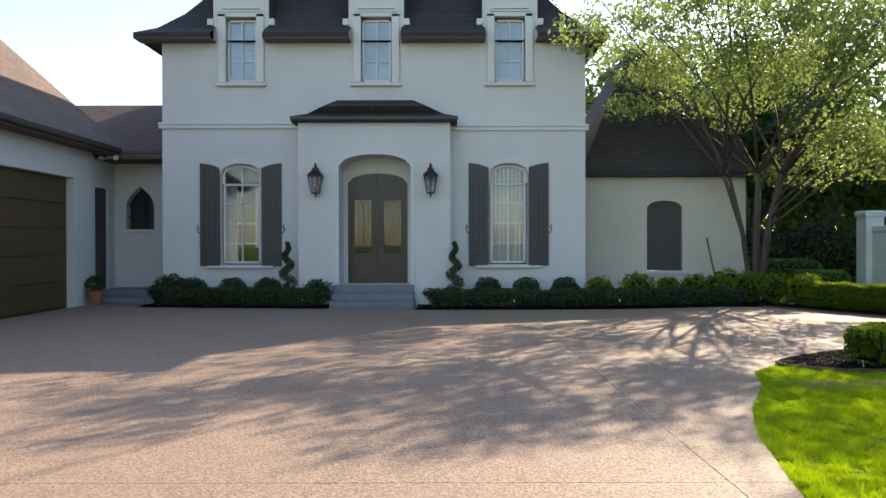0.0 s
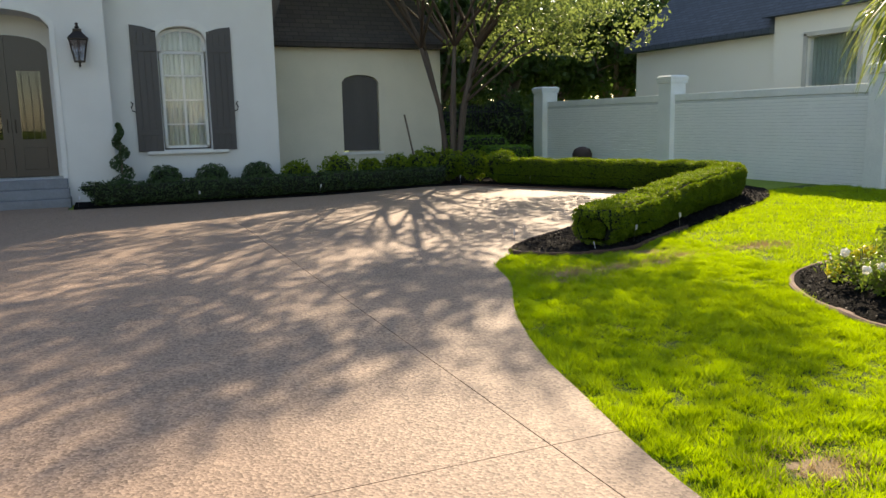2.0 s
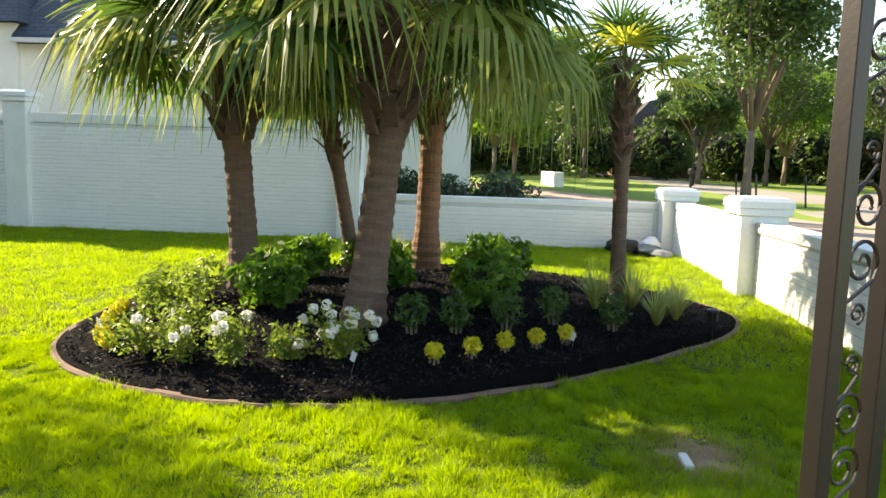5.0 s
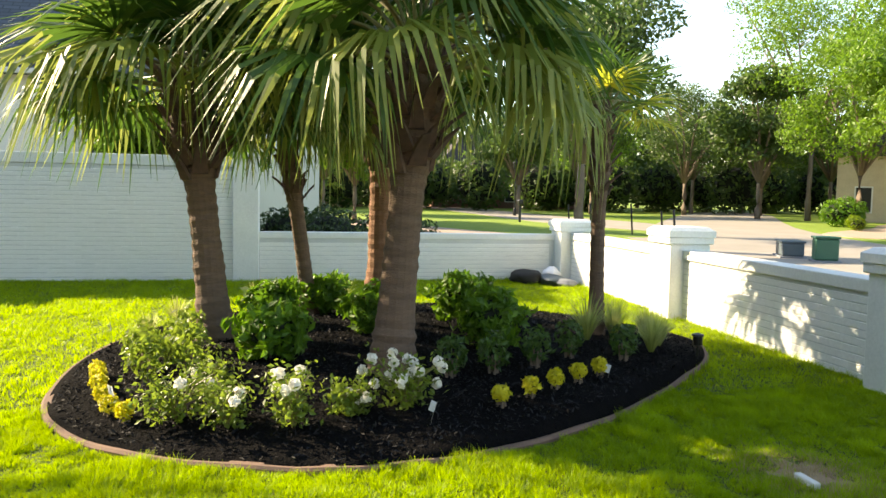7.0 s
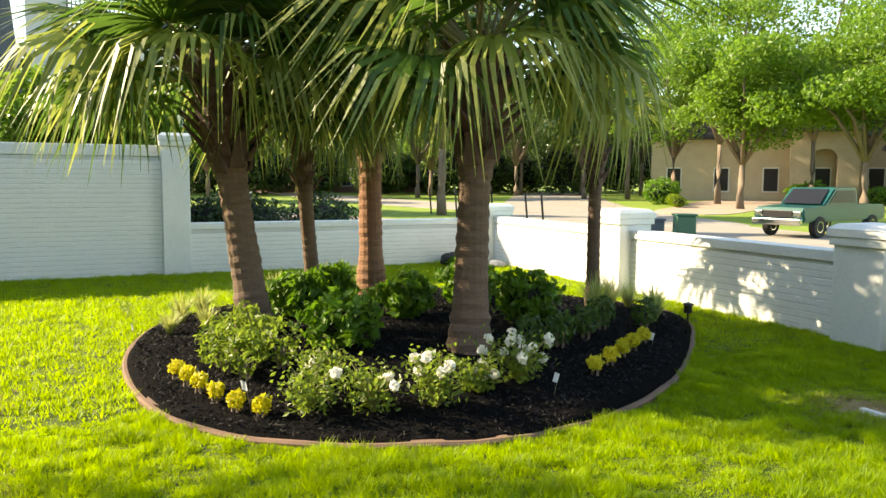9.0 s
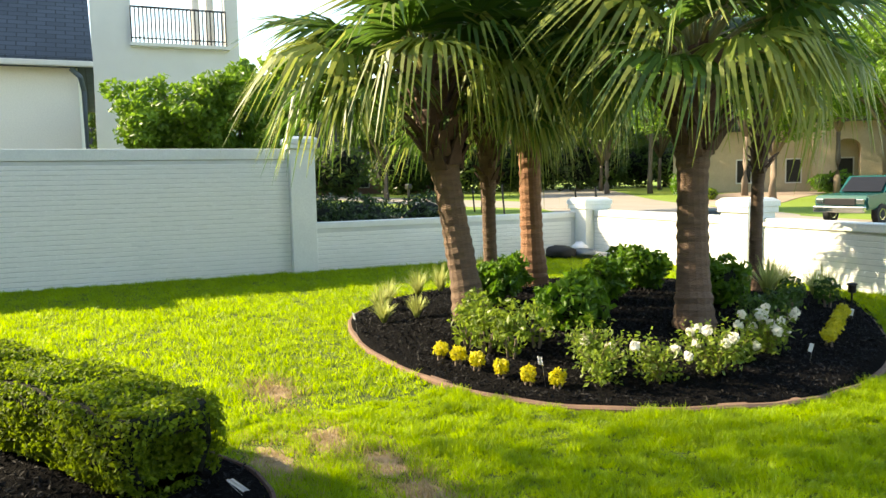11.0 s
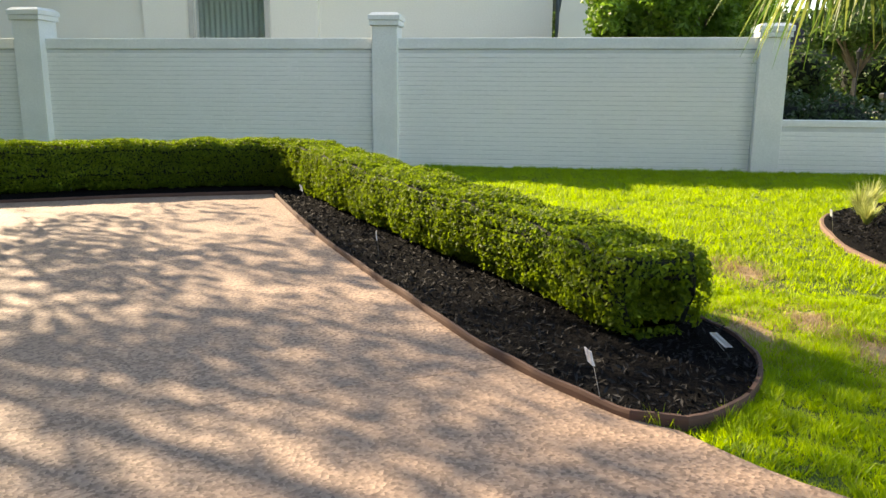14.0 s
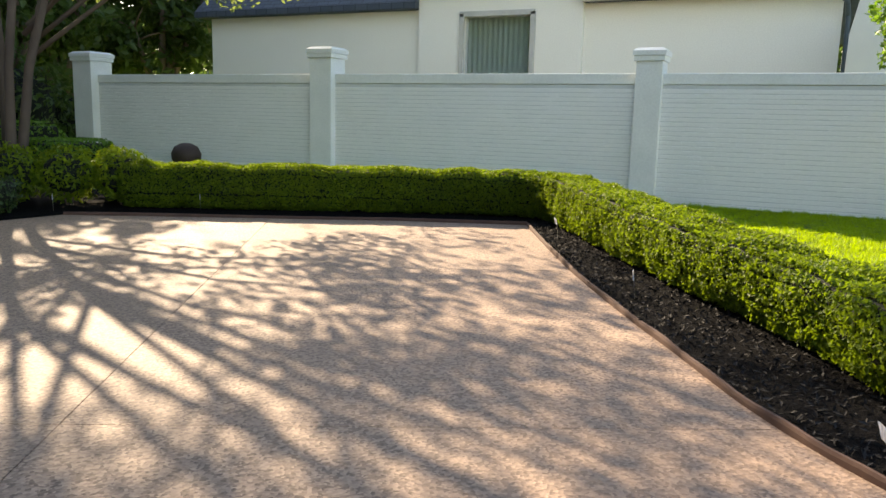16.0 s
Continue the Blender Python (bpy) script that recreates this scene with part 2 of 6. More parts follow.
def drive_mat():
    """Exposed aggregate concrete: warm tan with fine pebbles."""
    m, t, b = nodes_of("exposed aggregate concrete")
    c = t.nodes.new("ShaderNodeTexCoord")
    v = t.nodes.new("ShaderNodeTexVoronoi")
    v.inputs["Scale"].default_value = 62
    t.links.new(c.outputs["Object"], v.inputs[0])
    cell = t.nodes.new("ShaderNodeSeparateColor")
    t.links.new(v.outputs["Color"], cell.inputs[0])
    peb = mixrgb(t, ramp(t, cell.outputs[0], [(0.05, 0.0), (0.95, 1.0)]), (0.09, 0.055, 0.038), (0.47, 0.325, 0.232))
    peb = mixrgb(t, ramp(t, noise_tex(t, 60, 2), [(0.35, 0.0), (0.7, 0.7)]), peb, (0.30, 0.196, 0.138))
    big = ramp(t, noise_tex(t, 0.5, 6), [(0.35, 0.0), (0.7, 0.5)])
    col = mixrgb(t, big, peb, (0.27, 0.177, 0.124))
    col = mixrgb(t, ramp(t, noise_tex(t, 5, 6), [(0.52, 0.0), (0.75, 0.3)]), col, (0.16, 0.115, 0.085))
    o = t.nodes.new("ShaderNodeObjectInfo")
    k = t.nodes.new("ShaderNodeMath")
    k.operation = "MULTIPLY"
    t.links.new(o.outputs["Random"], k.inputs[0])
    k.inputs[1].default_value = 0.15
    col = mixrgb(t, k.outputs[0], col, (0.20, 0.145, 0.105))
    t.links.new(col, b.inputs["Base Color"])
    b.inputs["Roughness"].default_value = 0.75
    bump(t, b, v.outputs[0], 0.5, 0.006)
    return m


AGGREGATE = drive_mat()
JOINT = plain("joint dirt", (0.23, 0.175, 0.13), rough=0.95)


# ---------------- mesh helpers ----------------
def mesh_ob(name, bm, material, smooth=False):
    me = bpy.data.meshes.new(name)
    bm.to_mesh(me)
    bm.free()
    for m in material if isinstance(material, (list, tuple)) else [material]:
        me.materials.append(m)
    if smooth:
        me.polygons.foreach_set("use_smooth", [True] * len(me.polygons))
    return new(name, me)


def part(name, bm, material, parent, label="", smooth=False):
    ob = mesh_ob(name, bm, material, smooth)
    ob.parent = parent
    if label:
        tagged(ob, label)
    return ob


def thing(name, label, category, at=(0, 0, 0), rz=0, group="", kind=""):
    ob = new(name)
    ob.empty_display_size = 0.1
    ob.matrix_basis = pose(*at, 0, 0, rz)
    return tagged(ob, label, category, group, kind)


def add_box(bm, lo, hi, bevel=0.0, rot=None, at=None):
    c = [(a + b) / 2 for a, b in zip(lo, hi)]
    d = [b - a for a, b in zip(lo, hi)]
    r = bmesh.ops.create_cube(bm, size=1, matrix=Matrix.Translation(c) @ Matrix.Diagonal((*d, 1)))
    vs = r["verts"]
    if bevel:
        es = list({e for v in vs for e in v.link_edges})
        r2 = bmesh.ops.bevel(bm, geom=es, offset=bevel, segments=2, affect="EDGES", profile=0.5)
        vs = list({v for f in r2["faces"] for v in f.verts} | {v for v in vs if v.is_valid})
    if rot is not None:
        bmesh.ops.transform(bm, matrix=rot, verts=vs)
    return vs


def box(lo, hi, bevel=0.0):
    bm = bmesh.new()
    add_box(bm, lo, hi, bevel)
    return bm


def loft(bm, rings, close=True, cap=True):
    """Skin between rings of points."""
    vr = [[bm.verts.new(p) for p in r] for r in rings]
    n = len(vr[0])
    for a, b in zip(vr, vr[1:]):
        for i in range(n if close else n - 1):
            j = (i + 1) % n
            try:
                bm.faces.new((a[i], a[j], b[j], b[i]))
            except ValueError:
                pass
    if cap and close:
        for r in (vr[0][::-1], vr[-1]):
            try:
                bm.faces.new(r)
            except ValueError:
                pass
    return vr


def tube(bm, pts, radii, sides=8):
    """A round bar along points."""
    rings = []
    pts = [Vector(p) for p in pts]
    for i, p in enumerate(pts):
        d = (pts[min(i + 1, len(pts) - 1)] - pts[max(i - 1, 0)]).normalized()
        q = d.to_track_quat("Z", "Y")
        r = radii[i] if isinstance(radii, (list, tuple)) else radii
        rings.append([p + q @ Vector((r * math.cos(a), r * math.sin(a), 0)) for a in (2 * math.pi * k / sides for k in range(sides))])
    loft(bm, rings)


def turned(profile, sides=24, at=(0, 0, 0)):
    bm = bmesh.new()
    rings = [[(at[0] + r * math.cos(a), at[1] + r * math.sin(a), at[2] + z) for a in (2 * math.pi * k / sides for k in range(sides))] for r, z in profile]
    loft(bm, rings)
    return bm


def prism(pts, z0, z1, bevel=0.0):
    bm = bmesh.new()
    loft(bm, [[(x, y, z0) for x, y in pts], [(x, y, z1) for x, y in pts]])
    bmesh.ops.recalc_face_normals(bm, faces=bm.faces)
    if bevel:
        top = [e for e in bm.edges if all(abs(v.co.z - z1) < 1e-5 for v in e.verts)]
        bmesh.ops.bevel(bm, geom=top, offset=bevel, segments=2, affect="EDGES")
    return bm


def arch_top(x, xa, xb, spring, top):
    u = (x - xa) / (xb - xa) * 2 - 1
    return spring + (top - spring) * math.sqrt(max(0.0, 1 - 0.85 * u * u)) - (top - spring) * math.sqrt(0.15) * 0.0


def arch_wall(x0, x1, z0, z1, thick, openings, y=0.0):
    """A wall in the xz plane at y, going back by thick, with openings (xa, xb, sill, spring, top, pointed) cut right through."""
    bm = bmesh.new()
    xs = [x0]
    tops = []
    for o in sorted(openings):
        xa, xb = o[0], o[1]
        n = 1 if o[3] == o[4] else 12
        for k in range(n + 1):
            xs.append(xa + (xb - xa) * k / n)
    xs.append(x1)
    xs = sorted(set(round(v, 5) for v in xs))

    def head(o, x):
        xa, xb, _, sp, tp = o[:5]
        u = abs((x - (xa + xb) / 2) / ((xb - xa) / 2))
        if len(o) > 5:
            return sp + (tp - sp) * math.sqrt(max(0, 1 - u)) * (1 - 0.12 * u)
        return sp + (tp - sp) * math.sqrt(max(0, 1 - u * u))

    def quad(a, b, c, d):
        bm.faces.new([bm.verts.new(p) for p in (a, b, c, d)])

    for xa, xb in zip(xs, xs[1:]):
        mid = (xa + xb) / 2
        o = next((o for o in openings if o[0] < mid < o[1]), None)
        spans = [((z0, z0), (z1, z1))]
        if o:
            ha, hb = head(o, xa), head(o, xb)
            spans = []
            if o[2] > z0 + 1e-4:
                spans.append(((z0, z0), (o[2], o[2])))
            if max(ha, hb) < z1 - 1e-4:
                spans.append(((ha, hb), (z1, z1)))
            quad((xa, y, ha), (xb, y, hb), (xb, y + thick, hb), (xa, y + thick, ha))
            if o[2] > z0 + 1e-4:
                quad((xa, y, o[2]), (xa, y + thick, o[2]), (xb, y + thick, o[2]), (xb, y, o[2]))
        for (la, lb), (ua, ub) in spans:
            quad((xa, y, la), (xb, y, lb), (xb, y, ub), (xa, y, ua))
            quad((xa, y + thick, la), (xa, y + thick, ua), (xb, y + thick, ub), (xb, y + thick, lb))
    for o in openings:
        for x in o[:2]:
            h = head(o, x)
            quad((x, y, max(o[2], z0)), (x, y + thick, max(o[2], z0)), (x, y + thick, h), (x, y, h))
    for x in (x0, x1):
        quad((x, y, z0), (x, y + thick, z0), (x, y + thick, z1), (x, y, z1))
    quad((x0, y, z1), (x1, y, z1), (x1, y + thick, z1), (x0, y + thick, z1))
    bmesh.ops.remove_doubles(bm, verts=bm.verts, dist=1e-4)
    bmesh.ops.recalc_face_normals(bm, faces=bm.faces)
    return bm


def arch_band(xa, xb, spring, top, width, depth, y, sill=None):
    """A raised moulding round an arched opening, from the sill up one side, over the arch and down."""
    bm = bmesh.new()
    cx, hw = (xa + xb) / 2, (xb - xa) / 2

    def line(extra):
        w = hw + extra
        pts = [(cx - w, sill)] if sill is not None else []
        for k in range(17):
            a = math.pi * (1 - k / 16)
            pts.append((cx + w * math.cos(a), spring + (top - spring + extra) * math.sin(a)))
        return pts + ([(cx + w, sill)] if sill is not None else [])

    inner, outer = line(0), line(width)
    rings = [[(i[0], y, i[1]), (o[0], y, o[1]), (o[0], y - depth, o[1]), (i[0], y - depth, i[1])] for i, o in zip(inner, outer)]
    loft(bm, rings)
    bmesh.ops.recalc_face_normals(bm, faces=bm.faces)
    return bm


def roof_uv(bm):
    """Unroll each slope so that courses run level, in metres."""
    uv = bm.loops.layers.uv.verify()
    for f in bm.faces:
        n = f.normal
        h = Vector((-n.y, n.x, 0))
        h = h.normalized() if h.length > 1e-4 else Vector((1, 0, 0))
        v = n.cross(h)
        for lp in f.loops:
            lp[uv].uv = (lp.vert.co.dot(h), lp.vert.co.dot(v))


def hip_roof(x0, x1, y0, y1, rings):
    """Rings of (inset, z); insets may differ in x and y."""
    bm = bmesh.new()
    rr = []
    for ins, z in rings:
        ix, iy = ins if isinstance(ins, tuple) else (ins, ins)
        rr.append([(x0 + ix, y0 + iy, z), (x1 - ix, y0 + iy, z), (x1 - ix, y1 - iy, z), (x0 + ix, y1 - iy, z)])
    loft(bm, rr)
    bmesh.ops.recalc_face_normals(bm, faces=bm.faces)
    bm.normal_update()
    roof_uv(bm)
    return bm


def leaf_mesh(name, pts, nrm, size, material, rng, long=1.7, jitter=0.9):
    """Many small leaves, each a folded pair of triangles, at pts, facing roughly along nrm."""
    n = len(pts)
    pts, nrm = np.asarray(pts, float), np.asarray(nrm, float)
    d = nrm + rng.normal(0, jitter, (n, 3))
    d /= np.linalg.norm(d, axis=1, keepdims=True) + 1e-9
    a = np.cross(d, rng.normal(0, 1, (n, 3)))
    a /= np.linalg.norm(a, axis=1, keepdims=True) + 1e-9
    b = np.cross(d, a)
    s = (size * rng.uniform(0.65, 1.3, n))[:, None]
    v = np.empty((n, 4, 3))
    v[:, 0] = pts - a * s * long * 0.5
    v[:, 1] = pts + b * s * 0.42 + d * s * 0.12
    v[:, 2] = pts + a * s * long * 0.5
    v[:, 3] = pts - b * s * 0.42 + d * s * 0.12
    idx = np.arange(n * 4, dtype=np.int32)
    return raw_mesh(name, v.reshape(-1, 3), idx, 4, material)


def raw_mesh(name, verts, loops, per, material):
    me = bpy.data.meshes.new(name)
    nf = len(loops) // per
    me.vertices.add(len(verts))
    me.vertices.foreach_set("co", np.asarray(verts, np.float32).ravel())
    me.loops.add(len(loops))
    me.loops.foreach_set("vertex_index", np.asarray(loops, np.int32))
    me.polygons.add(nf)
    me.polygons.foreach_set("loop_start", np.arange(0, nf * per, per, dtype=np.int32))
    me.polygons.foreach_set("use_smooth", np.zeros(nf, bool))
    me.update(calc_edges=True)
    me.materials.append(material)
    return me


def raw_part(name, me, parent=None, label=""):
    ob = new(name, me)
    if parent:
        ob.parent = parent
    if label:
        tagged(ob, label)
    return ob


def inside(poly, x, y):
    """Which of the points (arrays) lie in the polygon."""
    res = np.zeros(len(x), bool)
    n = len(poly)
    for i in range(n):
        (xa, ya), (xb, yb) = poly[i], poly[(i + 1) % n]
        if ya == yb:
            continue
        c = (ya > y) != (yb > y)
        res ^= c & (x < (xb - xa) * (y - ya) / (yb - ya) + xa)
    return res


def smooth_loop(pts, n=6, closed=True):
    """Catmull-Rom through the points."""
    out = []
    m = len(pts)
    for i in range(m if closed else m - 1):
        p = [Vector((*pts[(i + k) % m if closed else min(max(i + k, 0), m - 1)], 0)) for k in (-1, 0, 1, 2)]
        for j in range(n):
            t = j / n
            v = 0.5 * (2 * p[1] + (p[2] - p[0]) * t + (2 * p[0] - 5 * p[1] + 4 * p[2] - p[3]) * t * t + (3 * p[1] - p[0] - 3 * p[2] + p[3]) * t ** 3)
            out.append((v.x, v.y))
    if not closed:
        out.append(tuple(pts[-1]))
    return out


def kerb_along(pts, closed, w, z0, z1):
    """A low upright edging with a rounded top along a line."""
    bm = bmesh.new()
    n = len(pts)
    rings = []
    for i in range(n):
        a = Vector(pts[(i - 1) % n] if closed else pts[max(i - 1, 0)])
        b = Vector(pts[(i + 1) % n] if closed else pts[min(i + 1, n - 1)])
        d = (b - a).normalized()
        nn = Vector((-d.y, d.x)) * w / 2
        p = Vector(pts[i])
        wob = 0.004 * math.sin(i * 0.9) + 0.003 * math.sin(i * 0.37)
        rings.append([(p.x - nn.x, p.y - nn.y, z0), (p.x - nn.x, p.y - nn.y, z1 - 0.015 + wob), (p.x - nn.x * 0.6, p.y - nn.y * 0.6, z1 + wob),
                      (p.x + nn.x * 0.6, p.y + nn.y * 0.6, z1 + wob), (p.x + nn.x, p.y + nn.y, z1 - 0.015 + wob), (p.x + nn.x, p.y + nn.y, z0)])
    if closed:
        rings.append(rings[0])
    loft(bm, rings, cap=not closed)
    bmesh.ops.remove_doubles(bm, verts=bm.verts, dist=1e-5)
    bmesh.ops.recalc_face_normals(bm, faces=bm.faces)
    return bm

# ---------------- ground and drive ----------------
rng = np.random.default_rng(7)
gm = bmesh.new()
bmesh.ops.create_grid(gm, x_segments=40, y_segments=40, size=700)
tagged(mesh_ob("ground", gm, FARGRASS), "grassy level ground reaching the horizon", "ground", kind="structure")

LAWN_EDGE = smooth_loop([(2.0, -6.0), (2.02, 1.0), (2.07, 3.0), (2.17, 4.4), (2.40, 5.5), (2.60, 6.3), (2.97, 7.3), (3.47, 8.3), (3.80, 9.25), (4.24, 9.72)], 5, False)
BED_DRIVE = smooth_loop([(4.32, 9.90), (4.62, 10.2), (5.1, 10.57), (5.78, 10.99), (6.6, 11.5), (8.1, 12.36), (10.5, 13.6)], 8, False)
FAR_EDGE = [(9.86, 15.14), (8.59, 17.45), (7.85, 18.75), (6.9, 18.85), (6.1, 18.6), (4.3, 18.15), (1.6, 18.05), (-0.72, 18.1), (-0.72, 18.75), (-2.74, 18.9), (-2.74, 18.4),
            (-5.3, 18.7), (-7.6, 19.0), (-7.8, 20.15), (-9.2, 20.15), (-9.2, -6.0)]
DRIVE = LAWN_EDGE + BED_DRIVE + FAR_EDGE

lawn_b = bmesh.new()
LAWN = [(2.0, -0.2), (14.55, -0.2), (14.55, 14.5), (10.6, 13.7), (2.0, 13.7)]
loft(lawn_b, [[(x, y, 0.002) for x, y in LAWN], [(x, y, 0.008) for x, y in LAWN]])
bmesh.ops.recalc_face_normals(lawn_b, faces=lawn_b.faces)
tagged(mesh_ob("lawn_soil", lawn_b, GRASSBASE), "green lawn thatch and soil", "lawn", kind="structure")
base_b = prism(DRIVE, -0.05, 0.012)
drive = tagged(mesh_ob("driveway", base_b, JOINT), "tan exposed aggregate concrete driveway in slabs", "driveway", kind="structure")
cut = bmesh.new()
cut.faces.new([cut.verts.new((x, y, 0)) for x, y in DRIVE])


def cut_line(px, py, nx, ny, keep=None):
    fs = [f for f in cut.faces if keep is None or keep(f.calc_center_median())]
    geom = list({e for f in fs for e in f.edges} | {v for f in fs for v in f.verts}) + fs
    bmesh.ops.bisect_plane(cut, geom=geom, plane_co=(px, py, 0), plane_no=(nx, ny, 0))


cut_line(1.87, 0, 1, 0)
for xx in (-2.05, -5.8):
    cut_line(xx, 0, 1, 0, lambda c: c.x < 1.87)
for yy in (0.8, 4.97, 9.21, 13.3, 16.6):
    cut_line(0, yy, 0, 1, lambda c: c.x < 1.87)
cut_line(3.4, 13.1, -0.515, 0.857, lambda c: c.x > 1.87)
for q in ((3.4, 13.1), (6.4, 14.9), (9.0, 16.4)):
    cut_line(q[0], q[1], 0.88, 0.475, lambda c: c.x > 1.87)
cut_line(1.87, 4.97, 0, 1, lambda c: c.x > 1.87)
slabs = []
for f in list(cut.faces):
    ps = [v.co.copy() for v in f.verts]
    if f.calc_area() < 0.02:
        continue
    fb = bmesh.new()
    face = fb.faces.new([fb.verts.new((p.x, p.y, 0.03)) for p in ps])
    fb.normal_update()
    if face.normal.z < 0:
        face.normal_flip()
        fb.normal_update()
    bmesh.ops.inset_individual(fb, faces=[face], thickness=0.004, depth=0)
    outer = [v for v in fb.verts if v not in face.verts]
    for v in outer:
        v.co.z = -0.016
    bmesh.ops.triangulate(fb, faces=[face])
    slabs.append(fb)
for fb in slabs:
    part("slab", fb, AGGREGATE, drive)
cut.free()

# ---------------- painted brick walls ----------------
WX = 14.6          # face of the tall wall
BL, BH, GAP, EG = 0.215, 0.067, 0.010, 0.0004


BRICK_FACES = np.array([4, 7, 6, 5, 0, 4, 5, 1, 1, 5, 6, 2, 2, 6, 7, 3, 3, 7, 4, 0])


def brick_verts(a, b, z, pr):
    """One brick under thick paint: hardly any gap at its ends, wavy bed joints above and below."""
    w = rng.normal(0, 0.0042, 4)
    p = pr + rng.uniform(-0.0011, 0.0011, 4)
    i = 0.0032
    return [(0, a, z), (0, b, z), (0, b, z + BH), (0, a, z + BH), (-p[0], a, z + i + w[0]), (-p[1], b, z + i + w[1]), (-p[2], b, z + BH - i + w[2]), (-p[3], a, z + BH - i + w[3])]


def brick_boxes(name, y0, y1, z0, z1, material, parent, face="x", x=WX, skip=None):
    """Courses of proud bricks on a wall face; those in the stretch skip=(a, b) are made one by one as parts."""
    vs, singles = [], []
    c = 0
    z = z0
    while z + BH < z1:
        u = y0 - (BL / 2 if c % 2 else 0)
        while u < y1:
            a, b = max(u, y0), min(u + BL - EG, y1)
            if b - a > 0.03:
                pr = 0.0062 + rng.uniform(-0.0010, 0.0010)
                dz = rng.uniform(-0.0016, 0.0016)
                if skip and skip[0] < a < skip[1] and b - a > BL - EG - 1e-6:
                    singles.append((a, z + dz, pr))
                else:
                    vs += brick_verts(a, b, z + dz, pr)
            u += BL
        z += BH + GAP
        c += 1
    n = len(vs) // 8
    pts = np.array(vs)
    loops = (BRICK_FACES[None, :] + 8 * np.arange(n)[:, None]).ravel()
    if face == "x":
        pts = pts + np.array([x, 0, 0])
    else:
        pts = np.stack([pts[:, 1], x - pts[:, 0], pts[:, 2]], 1)
    ob = raw_part(name, raw_mesh(name, pts, loops, 4, material), parent)
    tagged(ob, kind="stuff")
    if singles:
        kinds = [raw_mesh("brick", brick_verts(0, BL - EG, 0, 0.0062), BRICK_FACES, 4, material) for k in range(24)]
        for k, (a, zz, pr) in enumerate(singles[:300]):
            o = new("brick", kinds[(k * 7 + k // 24) % 24])
            o.parent = parent
            o.location = (x - (pr - 0.0062) * 0.5, a, zz)


def wall_core(name, lo, hi, label, cat="wall"):
    return tagged(mesh_ob(name, box(lo, hi), MORTAR), label, cat, kind="structure")


def coping(parent, lo, hi):
    bm = box(lo, hi, 0.012)
    part("coping", bm, CAP, parent)


def pillar(x, y, w, h, label):
    p = thing("wall_pillar", label, "pillar", (x, y, 0), group="brick pillars of the garden wall", kind="structure")
    bm = box((-w / 2, -w / 2, 0), (w / 2, w / 2, h - 0.22), 0.012)
    part("shaft", bm, CAP, p)
    bm = bmesh.new()
    add_box(bm, (-w / 2 - 0.035, -w / 2 - 0.035, h - 0.22), (w / 2 + 0.035, w / 2 + 0.035, h - 0.13), 0.012)
    part("necking", bm, CAP, p)
    bm = bmesh.new()
    q, r = w / 2 + 0.05, w / 2 - 0.02
    loft(bm, [[(-q, -q, h - 0.128), (q, -q, h - 0.128), (q, q, h - 0.128), (-q, q, h - 0.128)], [(-q, -q, h - 0.05), (q, -q, h - 0.05), (q, q, h - 0.05), (-q, q, h - 0.05)], [(-r, -r, h), (r, -r, h), (r, r, h), (-r, r, h)]])
    bmesh.ops.recalc_face_normals(bm, faces=bm.faces)
    part("cap", bm, CAP, p)
    return p


PY = [6.70, 13.0, 19.5, 26.3]
tall = wall_core("wall_east", (WX, 6.75, -0.1), (WX + 0.24, 26.3, 1.98), "tall white painted brick garden wall")
coping(tall, (WX - 0.017, 6.9, 1.985), (WX + 0.257, 26.1, 2.17))
low_e = wall_core("wall_east_low", (WX, 0.9, -0.1), (WX + 0.24, 6.5, 0.76), "low white painted brick garden wall")
coping(low_e, (WX - 0.017, 1.0, 0.76), (WX + 0.27, 6.5, 0.87))
SY = 0.85
low_s = wall_core("wall_south", (4.6, SY - 0.24, -0.1), (14.4, SY, 0.80), "low white painted brick wall along the street")
coping(low_s, (4.6, SY - 0.27, 0.80), (14.2, SY + 0.03, 0.92))
for k, y in enumerate(PY):
    pillar(WX + 0.10, y, (0.44, 0.44, 0.52, 0.62)[k], (2.38, 2.58, 2.70, 2.70)[k], "white painted brick pillar with a stepped cap")
for x, h in ((14.5, 1.16), (10.28, 1.22), (6.2, 1.22), (4.35, 1.9)):
    pillar(x, SY - 0.08, 0.56, h, "low white painted pillar with a stepped cap")


# ---------------- main house ----------------
house = thing("main_house", "two-storey white stucco house with dark hipped roof", "house", (0, 0, 0))
FY = 20.0
WINS = [(-5.77, -4.73), (1.23, 2.23)]
DORM = [-5.23, -1.71, 1.77]
part("wall", arch_wall(-7.3, 3.74, 0, 4.62, 0.3, [(a, b, 1.05, 3.42, 3.68) for a, b in WINS] + [(-2.62, -0.80, 0.56, 3.55, 3.86)], FY), STUCCO, house, "white stucco front wall, lower storey")
part("wall", arch_wall(-7.3, 3.74, 4.62, 6.9, 0.3, [(c - 0.40, c + 0.40, 5.82, 6.9, 6.9) for c in DORM], FY), STUCCO, house, "white stucco front wall, upper storey")
for x in (-7.3, 3.44):
    part("side_wall", box((x, FY + 0.3, 0), (x + 0.3, 30, 6.9)), STUCCO, house)
part("back_wall", box((-7.0, 29.7, 0), (3.44, 30, 6.9)), STUCCO, house)
bm = bmesh.new()
add_box(bm, (-7.38, FY - 0.06, 4.60), (-3.66, FY, 4.70), 0.012)
add_box(bm, (-7.38, FY - 0.09, 4.70), (-3.66, FY, 4.76), 0.01)
part("string_course", bm, TRIM, house)
